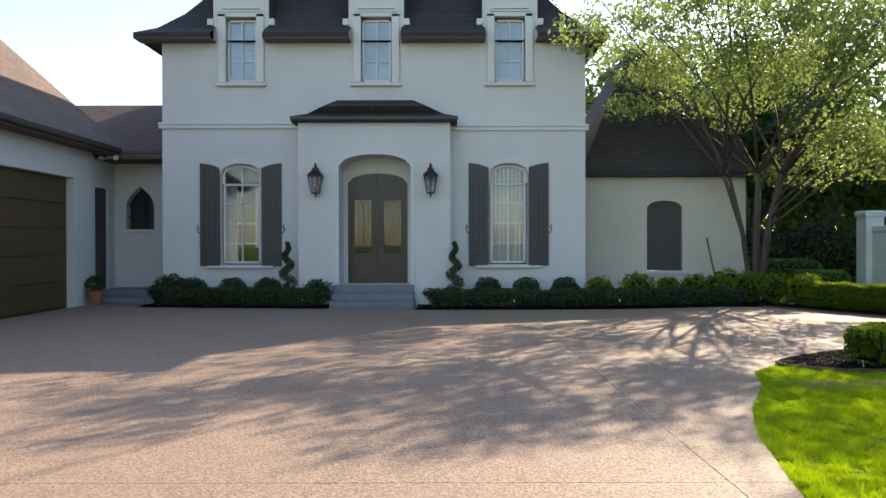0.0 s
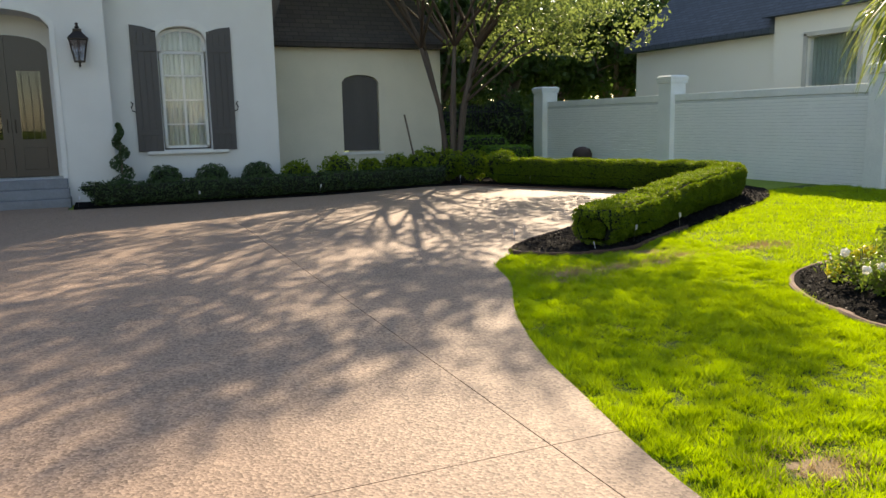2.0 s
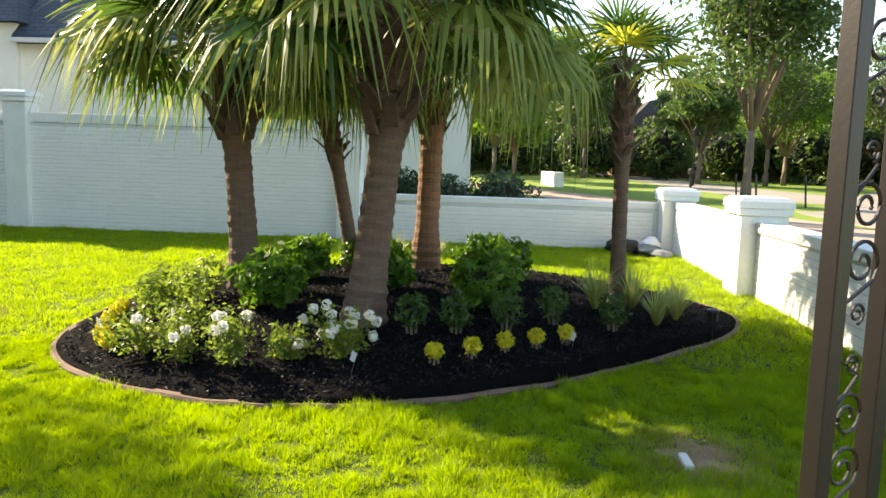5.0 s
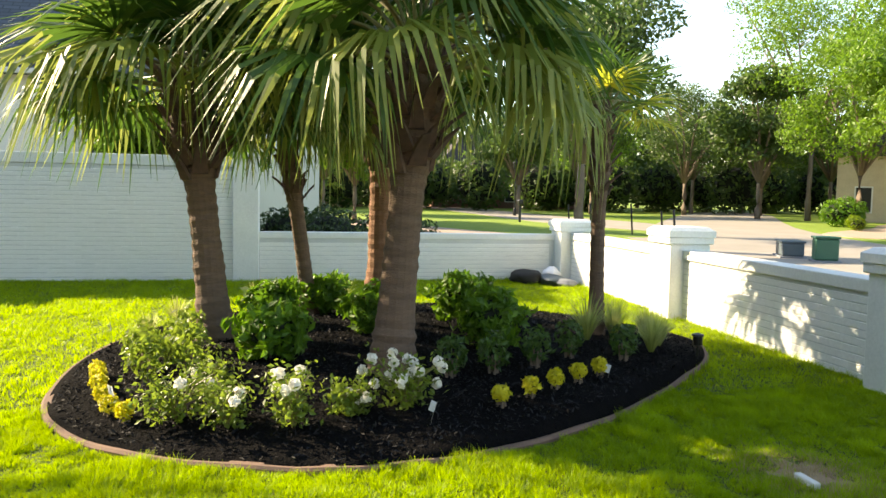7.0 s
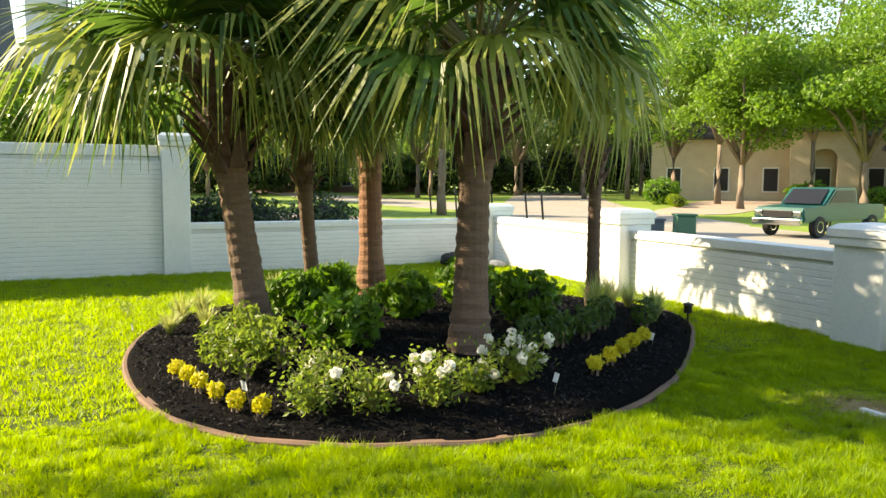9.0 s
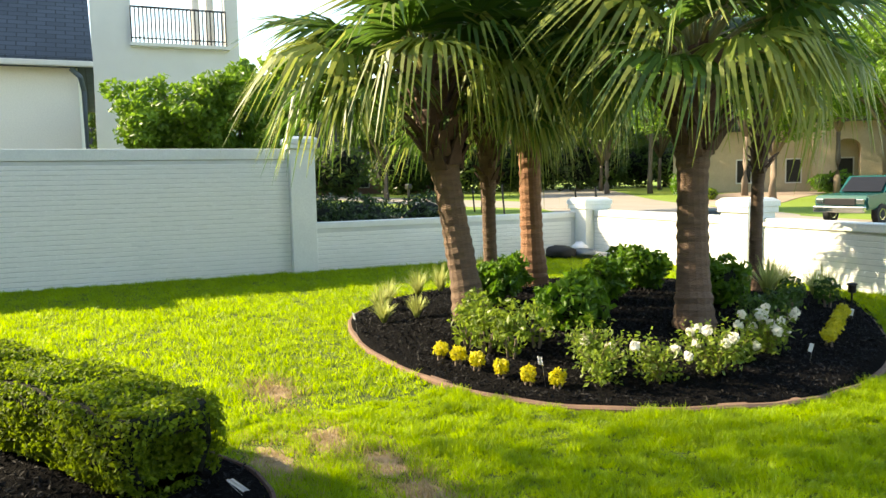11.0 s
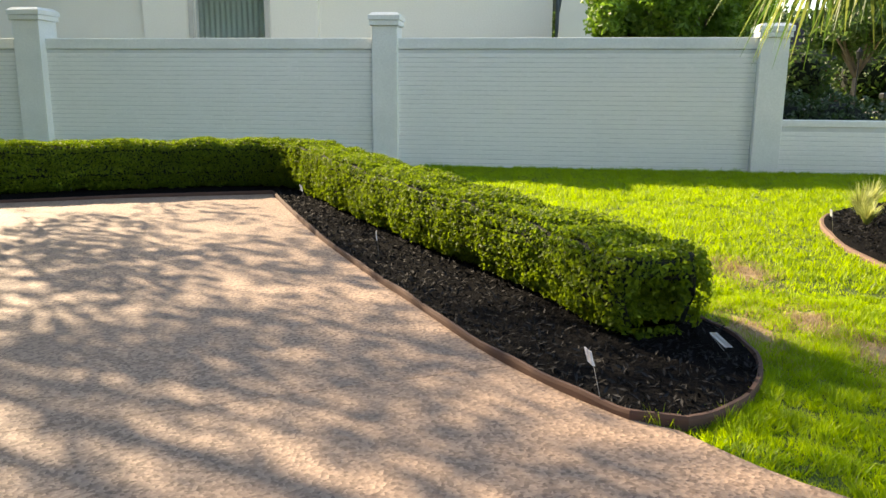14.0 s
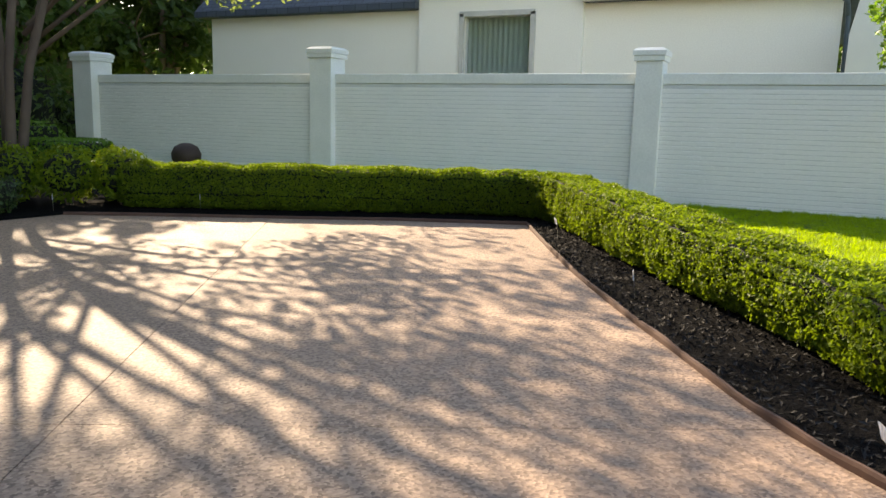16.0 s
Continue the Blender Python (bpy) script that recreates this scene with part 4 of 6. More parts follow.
HOUSE_BED_L = [(-7.5, 19.98), (-7.5, 19.1), (-5.3, 18.78), (-2.84, 18.5), (-2.84, 19.38), (-3.7, 19.38), (-3.7, 19.98)]
HOUSE_BED_R = [(-0.62, 19.38), (-0.62, 18.18), (1.6, 18.1), (4.3, 18.2), (6.1, 18.65), (6.88, 18.9), (6.88, 21.95), (3.8, 21.95), (3.8, 19.98), (0.25, 19.98), (0.25, 19.38)]
for q in (HOUSE_BED_L, HOUSE_BED_R):
    tagged(mesh_ob("house_mulch_bed", prism(q, 0.0, 0.06), MULCH), "dark mulch bed along the house front", "flower bed", kind="structure")


def chips(poly, n, zf, name):
    xs, ys = [p[0] for p in poly], [p[1] for p in poly]
    x, y = rng.uniform(min(xs), max(xs), n), rng.uniform(min(ys), max(ys), n)
    k = inside(poly, x, y)
    x, y = x[k], y[k]
    z = np.array([zf(a, b) for a, b in zip(x, y)]) + rng.uniform(0, 0.02, len(x))
    up = np.tile([0, 0, 1.0], (len(x), 1))
    ob = raw_part(name, leaf_mesh(name, np.stack([x, y, z], 1), up, 0.016, CHIP, rng, 2.8, jitter=0.65))
    tagged(ob, "loose dark bark mulch chips", "mulch", kind="stuff")


chips(shrink(ISLAND, 0.985), 26000, lambda a, b: mound_z(a, b), "mulch_chips")
chips([p for p in HEDGE_BED if p[1] < 15], 30000, lambda a, b: 0.056, "mulch_chips")

# ---------------- grass ----------------
PATCHES = [(7.12, 8.79, 0.38, 0.16), (5.88, 8.72, 0.34, 0.17), (5.35, 8.54, 0.33, 0.16), (4.84, 8.50, 0.36, 0.17), (4.25, 8.46, 0.38, 0.24), (3.98, 8.17, 0.17, 0.10), (2.83, 4.28, 0.22, 0.17), (4.68, 2.86, 0.36, 0.30), (5.65, 9.1, 0.4, 0.16)]


def bare(x, y, grow=1.0):
    r = np.full(len(x), 9.0)
    for px, py, a, b in PATCHES:
        r = np.minimum(r, np.hypot((x - px) / (a * grow), (y - py) / (b * grow)))
    return r


def blades(name, n, box_, h, w, material, label, dry=False):
    x0, x1, y0, y1 = box_
    x, y = rng.uniform(x0, x1, n), rng.uniform(y0, y1, n)
    keep = ~inside(DRIVE, x, y) & ~inside(shrink(ISLAND, 1.01), x, y) & ~inside(HEDGE_BED, x, y) & (x < WX - 0.02) & (y > SY)
    r = bare(x, y) + rng.normal(0, 0.34, n)
    keep &= (r < 1.5) if dry else (r > 0.7 + 0.5 * rng.uniform(0, 1, n))
    x, y = x[keep], y[keep]
    m = len(x)
    pull = rng.uniform(0, 0.75, m)
    cx, cy = np.round(x / 0.085 + 0.35 * np.sin(y * 23)) * 0.085, np.round(y / 0.085 + 0.35 * np.sin(x * 19)) * 0.085
    ox, oy = x - cx, y - cy
    if not dry:
        x, y = x - ox * pull * 0.6, y - oy * pull * 0.6
    tall_ = np.array([0.5 * noise.noise((a * 1.3, b * 1.3, 3.0)) + 0.8 * noise.noise((a * 6.5, b * 6.5, 8.0)) for a, b in zip(x, y)])
    hh = h * np.clip(0.85 + 1.2 * tall_, 0.25, 2.0) * rng.uniform(0.55, 1.25, m)
    if dry:
        hh *= 0.75
    a = rng.uniform(0, 2 * math.pi, m)
    lean = rng.uniform(0.1, 1.15, m) * hh
    b = np.arctan2(oy, ox) + rng.normal(0, 0.9, m)
    v = np.empty((m, 3, 3))
    dx, dy = np.cos(a + math.pi / 2) * w / 2, np.sin(a + math.pi / 2) * w / 2
    v[:, 0] = np.stack([x - dx, y - dy, np.full(m, 0.005)], 1)
    v[:, 1] = np.stack([x + dx, y + dy, np.full(m, 0.005)], 1)
    v[:, 2] = np.stack([x + np.cos(b) * lean, y + np.sin(b) * lean, hh + 0.005], 1)
    ob = raw_part(name, raw_mesh(name, v.reshape(-1, 3), np.arange(m * 3), 3, material))
    tagged(ob, label, "grass", kind="stuff")


blades("grass", 620000, (1.9, 6.5, 0.8, 9.9), 0.052, 0.0068, BLADE, "bright green mown lawn grass")
blades("grass", 280000, (6.3, 14.6, 0.8, 13.9), 0.055, 0.012, BLADE, "bright green mown lawn grass")
blades("dry_grass", 260000, (2.3, 7.7, 2.3, 9.4), 0.05, 0.006, DRYBLADE, "dry straw-coloured grass patches", True)
for k, (px, py, a, b) in enumerate(PATCHES):
    pts = [(px + a * (0.85 + 0.55 * noise.noise((math.cos(t) * 2.2 + k * 5, math.sin(t) * 2.2, 1))) * math.cos(t), py + b * (0.85 + 0.55 * noise.noise((math.cos(t) * 2.2 + k * 5, math.sin(t) * 2.2, 1))) * math.sin(t)) for t in (2 * math.pi * q / 44 for q in range(44))]
    bm = bmesh.new()
    loft(bm, [[(x, y, 0.005) for x, y in shrink(pts, 0.8)], [(x, y, 0.010) for x, y in shrink(pts, 0.74)], [(x, y, 0.011) for x, y in shrink(pts, 0.3)]])
    bmesh.ops.recalc_face_normals(bm, faces=bm.faces)
    tagged(mesh_ob("bare_patch", bm, SOIL), "dry tan bare patch in the lawn", "soil", group="bare lawn patches", kind="structure")


# ---------------- plants ----------------
def hedge(name, line, w, h, label, leaf=0.03, n=9000, mat_=HEDGE, z0=0.05, lift=0.07):
    """A clipped hedge along a line: core coloured near-black as inner shade, a skin of small leaves, and stems below.
    """
    H = thing(name, label, "hedge", (0, 0, 0))
    pts = smooth_loop(line, 6, False)
    rings = []
    for i, p in enumerate(pts):
        a, b = Vector(pts[max(i - 1, 0)]), Vector(pts[min(i + 1, len(pts) - 1)])
        d = (b - a).normalized()
        nn = Vector((-d.y, d.x))
        end = {0: 0.5, 1: 0.84}.get(min(i, len(pts) - 1 - i), 1.0)
        hw = (w / 2 - 0.05) * end
        q = Vector(p)
        hh = h * (1 + 0.03 * math.sin(i * 1.3)) * (0.77 + 0.23 * min(max((q.y - 9.4) / 3.6, 0), 1))
        prof = [(-0.72, lift), (-1, lift + 0.15), (-1, hh - 0.12), (-0.9, hh - 0.05), (0.9, hh - 0.05), (1, hh - 0.12), (1, lift + 0.15), (0.72, lift)]
        tuck = d * (0.20 if i == 0 else 0.0)
        rings.append([(q.x + nn.x * hw * u + tuck.x * (z < 0.25), q.y + nn.y * hw * u + tuck.y * (z < 0.25), z0 + z) for u, z in prof])
    bm = bmesh.new()
    loft(bm, rings)
    bmesh.ops.recalc_face_normals(bm, faces=bm.faces)
    bm.faces.ensure_lookup_table()
    bmesh.ops.triangulate(bm, faces=bm.faces[:])
    area = np.array([f.calc_area() for f in bm.faces])
    fs = bm.faces[:]
    pick = rng.choice(len(fs), n, p=area / area.sum())
    P = np.array([[list(v.co) for v in f.verts] for f in fs])[pick]
    N = np.array([list(f.normal) for f in fs])[pick]
    u = rng.uniform(0, 1, (n, 2))
    u[u.sum(1) > 1] = 1 - u[u.sum(1) > 1]
    X = P[:, 0] + (P[:, 1] - P[:, 0]) * u[:, :1] + (P[:, 2] - P[:, 0]) * u[:, 1:]
    wob = np.array([noise.noise((x[0] * 3, x[1] * 3, x[2] * 3)) + 0.7 * noise.noise((x[0] * 9, x[1] * 9, x[2] * 9)) for x in X])
    X = X + N * (0.03 + 0.035 * wob + rng.uniform(-0.02, 0.03, n))[:, None]
    part("shade_core", bm, SHADECORE, H)
    raw_part("foliage", leaf_mesh("foliage", X, N, leaf, mat_, rng, 1.5, jitter=0.8), H)
    for i in range(3, len(pts), 2):
        p = pts[i]
        for s in range(2):
            bm = bmesh.new()
            ox, oy = rng.uniform(-0.12, 0.12, 2)
            tube(bm, [(p[0] + ox * 0.3, p[1] + oy * 0.3, z0 - 0.01), (p[0] + ox, p[1] + oy, z0 + lift + 0.12)], [0.014, 0.008], 5)
            part("stem", bm, DARKBARK, H)
    return H


hedge("boxwood_hedge", [(5.27, 9.63), (5.72, 9.87), (6.35, 10.22), (7.4, 10.97), (8.6, 11.77), (9.8, 12.53), (10.75, 13.15), (11.15, 13.75), (11.0, 14.5), (10.6, 15.4), (9.75, 17.05), (9.15, 18.2), (8.85, 18.8)], 0.62, 0.60,
      "clipped green boxwood hedge bending round the drive", 0.0225, 190000)
# the two house hedges take the leaf colour darkened for shade
hedge("low_hedge", [(-7.35, 19.25), (-5.4, 18.98), (-3.05, 18.75)], 0.55, 0.46, "low clipped hedge before the house, coloured as in shade", 0.035, 8000, HEDGESHADED)
hedge("low_hedge", [(-0.45, 18.5), (1.6, 18.42), (3.6, 18.48), (5.4, 18.8), (6.7, 19.2), (7.6, 19.4)], 0.55, 0.44, "low clipped hedge before the house, coloured as in shade", 0.035, 13000, HEDGESHADED)


def leaf_ball(name, at, r, label, cat="shrub", mat_=SHRUB, leaf=0.05, n=1500, squash=0.85, core=True, rough=0.18, group=""):
    """A rounded bush of single leaves over a core coloured near-black as inner shade, on short stems."""
    T = thing(name, label, cat, at, group=group)
    d = rng.normal(0, 1, (n, 3))
    d /= np.linalg.norm(d, axis=1, keepdims=True)
    rr = r * (1 + rough * np.array([noise.noise((a[0] * 2.2 + at[0], a[1] * 2.2 + at[1], a[2] * 2.2)) * 1.6 for a in d])) * rng.uniform(0.78, 1.04, n)
    X = d * rr[:, None] * np.array([1, 1, squash]) + np.array([0, 0, r * squash + 0.04])
    X[:, 2] = np.maximum(X[:, 2], 0.03)
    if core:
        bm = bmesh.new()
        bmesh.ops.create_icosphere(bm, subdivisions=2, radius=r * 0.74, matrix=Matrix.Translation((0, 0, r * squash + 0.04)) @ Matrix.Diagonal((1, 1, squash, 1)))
        part("shade_core", bm, SHADECORE, T)
    raw_part("foliage", leaf_mesh("foliage", X, d, leaf, mat_, rng, 1.9, jitter=0.8), T)
    bm = bmesh.new()
    for k in range(4):
        a = k * 1.6
        tube(bm, [(0.03 * math.cos(a), 0.03 * math.sin(a), -0.02), (r * 0.4 * math.cos(a), r * 0.4 * math.sin(a), r * squash)], [0.014, 0.007], 5)
    part("branching_stem", bm, BARK, T)
    return T


# plants by the house front use the shade-darkened leaf colour too
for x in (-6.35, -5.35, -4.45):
    leaf_ball("boxwood_ball", (x, 19.5, 0.06), 0.36, "round clipped boxwood ball by the house, coloured as in shade", "shrub", HEDGESHADED, 0.035, 1600, 0.9, rough=0.06, group="boxwood balls before the house")
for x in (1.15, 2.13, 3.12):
    leaf_ball("boxwood_ball", (x, 19.45, 0.06), 0.36, "round clipped boxwood ball by the house, coloured as in shade", "shrub", HEDGESHADED, 0.035, 1600, 0.9, rough=0.06, group="boxwood balls before the house")
leaf_ball("loose_shrub", (-6.95, 19.55, 0.06), 0.42, "loose green shrub at the house corner, coloured as in shade", "shrub", HEDGESHADED, 0.05, 900)
leaf_ball("loose_shrub", (-3.1, 19.0, 0.06), 0.36, "loose green shrub beside the steps, coloured as in shade", "shrub", HEDGESHADED, 0.045, 900)
for x, y, r in ((3.9, 18.95, 0.36), (4.9, 19.2, 0.42), (5.7, 19.3, 0.36), (6.5, 19.6, 0.4), (7.1, 19.6, 0.4), (8.9, 18.9, 0.40), (8.45, 19.4, 0.42), (8.0, 19.9, 0.42), (7.6, 20.3, 0.45), (9.3, 19.4, 0.40)):
    leaf_ball("loose_shrub", (x, y, 0.06), r, "loose glossy green shrub in the bed", "shrub", HEDGE, 0.045, 1100, 0.9, group="loose shrubs by the tree")


def topiary(x, y):
    """A spiral-clipped evergreen."""
    T = thing("spiral_topiary", "dark evergreen clipped into a spiral", "topiary", (x, y, 0.06), group="topiaries beside the entry")
    bm = bmesh.new()
    tube(bm, [(0, 0, 0), (0.01, 0, 0.8), (0, 0, 1.55)], [0.025, 0.02, 0.008], 6)
    part("stem", bm, BARK, T)
    n = 3600
    t = rng.uniform(0, 1, n)
    a = t * 2 * math.pi * 3.3
    R = 0.26 * (1 - t) ** 0.8 + 0.03
    c = np.stack([np.cos(a) * R * 0.55, np.sin(a) * R * 0.55, 0.12 + 1.45 * t], 1)
    d = rng.normal(0, 1, (n, 3))
    d /= np.linalg.norm(d, axis=1, keepdims=True)
    raw_part("foliage", leaf_mesh("foliage", c + d * (0.42 * R + 0.035)[:, None] * np.array([1, 1, 0.8]), d, 0.03, HEDGESHADED, rng, 1.5), T)


topiary(-3.9, 19.25)
topiary(0.30, 19.15)


def frond_mesh(name, mat_, seed, stalk=0.75, length=0.85, blades_=32, droop=0.55, spread=125):
    """One fan leaf: pleated ribs round the end of the stalk, tips hanging; stalk along +x."""
    r = np.random.default_rng(seed)
    vs, loops = [], []
    tip = Vector((stalk, 0, -0.04))
    for k in range(blades_):
        a = radians(-spread + 2 * spread * k / (blades_ - 1)) + r.normal(0, 0.02)
        L = length * (0.72 + 0.28 * math.cos(a / 2)) * r.uniform(0.88, 1.06)
        d = Vector((math.cos(a), math.sin(a), 0.22 * abs(math.sin(a)) + r.normal(0, 0.04)))
        side = Vector((-math.sin(a), math.cos(a), 0.35 * (1 if k % 2 else -1)))
        dr = droop * r.uniform(0.6, 1.35)
        base = len(vs)
        for s, w in ((0.03, 0.006), (0.35, 0.022), (0.6, 0.018), (0.82, 0.007), (1.0, 0.0015)):
            q = tip + d * (L * (s if s < 0.6 else 0.6 + (s - 0.6) * (1 - 0.55 * dr)))
            q.z -= 0.06 * s + (max(0, s - 0.42) ** 1.3) * L * dr * 1.75
            ww = w * (length / 0.85)
            vs += [tuple(q - side * ww), tuple(q + side * ww)]
        for s in range(4):
            b = base + 2 * s
            loops += [b, b + 2, b + 3, b + 1]
    me = raw_mesh(name, vs, loops, 4, mat_)
    me.materials.append(PALMTIP)
    me.polygons.foreach_set("material_index", [1 if (i % 4 > 1 and (i // 4) % 5 < 2 and droop > 0.45) else 0 for i in range(len(me.polygons))])
    return me


def stalk_mesh(name, stalk, rad=0.014):
    bm = bmesh.new()
    tube(bm, [(0, 0, 0), (stalk * 0.5, 0, 0.05), (stalk + 0.05, 0, -0.04)], [rad * 1.9, rad * 1.1, rad * 0.7], 6)
    me = bpy.data.meshes.new(name)
    bm.to_mesh(me)
    bm.free()
    me.materials.append(PETIOLE)
    return me


FANS = [frond_mesh("leaf_fan", PALMLEAF, 11, 0.85, 0.95, 44, 0.3), frond_mesh("leaf_fan", PALMLEAF, 12, 0.85, 1.0, 44, 0.5), frond_mesh("leaf_fan", PALMLEAF, 13, 0.85, 0.95, 44, 0.75)]
TIPFAN = frond_mesh("leaf_fan", PALMTIP, 14, 0.85, 0.95, 44, 0.95)
YOUNGFANS = [frond_mesh("leaf_fan", PALMLEAF, 15, 0.35, 0.5, 26, 0.3), frond_mesh("leaf_fan", PALMYOUNG, 16, 0.35, 0.5, 26, 0.35)]
STALK, STALK_S = stalk_mesh("stalk", 0.85), stalk_mesh("stalk", 0.35, 0.009)
BOOTME = None


def palm(base, top, r0, label, fronds=34, big=1.0, young=False, bark=None, boots=34, seed=1):
    """A fan palm: leaning ringed trunk, a collar of old stubs, and a crown of fans."""
    r = random.Random(seed)
    T = thing("fan_palm", label, "palm tree", base, group="palms in the island bed")
    t = Vector(top) - Vector(base)
    bm = bmesh.new()
    n = 46
    pts, rad = [], []
    for i in range(n + 1):
        s = i / n
        bend = math.sin(s * math.pi) * 0.03
        pts.append((t.x * s ** 1.15 + bend, t.y * s ** 1.15, -0.06 + (t.z + 0.06) * s))
        swell = 1.28 - 0.42 * min(1, s * 4) if s < 0.25 else 0.86 + 0.03 * math.sin(s * 9) + 0.30 * min(1, max(0, s - 0.62) / 0.12) * boots / 46
        rad.append(r0 * swell * (1.045 if i % 2 else 0.965) * r.uniform(0.97, 1.03))
    tube(bm, pts, rad, 16)
    part("trunk", bm, bark or TRUNK, T, smooth=False)
    global BOOTME
    if BOOTME is None:
        b = bmesh.new()
        loft(b, [[(-0.045, -0.012, 0), (0.045, -0.012, 0), (0.045, 0.012, 0), (-0.045, 0.012, 0)], [(-0.035, 0.03, 0.10), (0.035, 0.03, 0.10), (0.03, 0.05, 0.10), (-0.03, 0.05, 0.10)],
                 [(-0.02, 0.075, 0.18), (0.022, 0.08, 0.17), (0.018, 0.09, 0.165), (-0.018, 0.088, 0.18)]])
        bmesh.ops.recalc_face_normals(b, faces=b.faces)
        BOOTME = bpy.data.meshes.new("frond_stub")
        b.to_mesh(BOOTME)
        b.free()
        BOOTME.materials.append(BOOT)
    for k in range(boots):
        s = 0.64 + 0.40 * k / boots
        a = k * 2.4
        c = Vector((t.x * s ** 1.15, t.y * s ** 1.15, t.z * s))
        o = new("frond_stub", BOOTME)
        o.parent = T
        rr = r0 * (0.86 + 0.28 * boots / 46 * min(1, max(0, s - 0.62) / 0.12))
        o.matrix_basis = Matrix.Translation(c + Vector((math.cos(a) * rr, math.sin(a) * rr, 0))) @ Matrix.Rotation(a - math.pi / 2, 4, "Z") @ Matrix.Rotation(radians(r.uniform(-25, 10)), 4, "X") @ Matrix.Diagonal((r.uniform(1.0, 1.7) * r0 / 0.16,) * 3 + (1,))
    for k in range(fronds):
        u = (k + 0.5) / fronds
        az = k * 2.39996 + r.uniform(-0.2, 0.2)
        el = radians(82 - 90 * u ** 0.9 + r.uniform(-8, 8))
        if young:
            me, st = YOUNGFANS[1 if k % 3 == 0 else 0], STALK_S
        else:
            me, st = (TIPFAN if u > 0.72 and k % 3 == 0 else FANS[0 if u < 0.3 else 1 if u < 0.65 else 2]), STALK
        sc = big * r.uniform(0.86, 1.08) * (0.8 + 0.2 * min(1, u * 3))
        m = Matrix.Translation((t.x + 0.06 * math.cos(az), t.y + 0.06 * math.sin(az), t.z + 0.15 * (1 - u))) @ Matrix.Rotation(az, 4, "Z") @ Matrix.Rotation(-el, 4, "Y") @ Matrix.Rotation(radians(r.uniform(-25, 25)), 4, "X") @ Matrix.Diagonal((sc, sc, sc, 1))
        o = new("frond", me)
        o.parent, o.matrix_basis = T, m
        q = new("stalk", st)
        q.parent = o
    return T


palm((8.22, 6.55, 0.10), (8.56, 6.84, 2.55), 0.165, "fan palm with a leaning ringed trunk", 38, 1.05, seed=2, boots=52)
palm((6.68, 5.08, 0.16), (6.98, 4.84, 2.62), 0.165, "fan palm with old stubs below its crown", 38, 1.05, seed=3, boots=46)
palm((9.88, 4.85, 0.20), (10.06, 4.80, 2.72), 0.165, "fan palm with a straight reddish trunk", 34, 1.0, bark=TRUNKRED, seed=4, boots=26)
palm((9.5, 5.66, 0.18), (9.02, 5.94, 2.2), 0.095, "slim leaning fan palm", 18, 0.72, seed=5, boots=30)
palm((8.18, 2.78, 0.10), (8.06, 2.84, 2.40), 0.085, "slim young fan palm with yellow leaves", 18, 1.0, True, seed=6, boots=40)


def tuft(name, at, h, n, label, mat_=LIRIOPE, w=0.012, spread=0.9, group=""):
    """A clump of arching strap leaves."""
    T = thing(name, label, "ornamental grass", at, group=group)
    vs, lp = [], []
    for k in range(n):
        a = rng.uniform(0, 2 * math.pi)
        L = h * rng.uniform(0.7, 1.25)
        out = spread * rng.uniform(0.15, 1.0)
        b = len(vs)
        for s in (0, 0.4, 0.75, 1.0):
            r = L * out * s ** 1.5 * 0.8 + 0.02
            z = L * (s - 0.45 * out * s * s)
            ww = w * (1 - s) ** 0.6 * 0.5 + 0.0008
            c, sn = math.cos(a), math.sin(a)
            vs += [(r * c - sn * ww, r * sn + c * ww, z), (r * c + sn * ww, r * sn - c * ww, z)]
        for s in range(3):
            q = b + 2 * s
            lp += [q, q + 1, q + 3, q + 2]
    raw_part("leaves", raw_mesh("leaves", vs, lp, 4, mat_), T)
    return T


def Z(x, y):
    return mound_z(x, y)


for x, y, h in ((10.3, 6.3, 0.36), (9.9, 6.85, 0.32), (9.5, 7.1, 0.30), (8.85, 7.28, 0.24), (8.75, 6.95, 0.24), (10.4, 4.8, 0.42), (10.45, 5.3, 0.42), (10.5, 5.9, 0.36), (7.75, 3.05, 0.46), (8.05, 2.65, 0.42), (7.4, 2.55, 0.36), (7.75, 2.3, 0.34), (8.3, 2.2, 0.32)):
    tuft("variegated_liriope", (x, y, Z(x, y)), h, 130, "pale striped grassy clump in the palm bed", group="grassy clumps in the palm bed")
for x, y, r in ((7.25, 6.02, 0.27), (8.75, 6.05, 0.26), (8.1, 5.1, 0.24), (7.42, 4.10, 0.28), (8.65, 4.1, 0.27), (9.45, 5.5, 0.24), (9.2, 3.9, 0.26)):
    leaf_ball("broadleaf_shrub", (x, y, Z(x, y) - 0.02), r, "glossy green broadleaf shrub in mulch", "shrub", SHRUB, 0.058, 1150, 0.8, rough=0.48, group="shrubs in the palm bed")


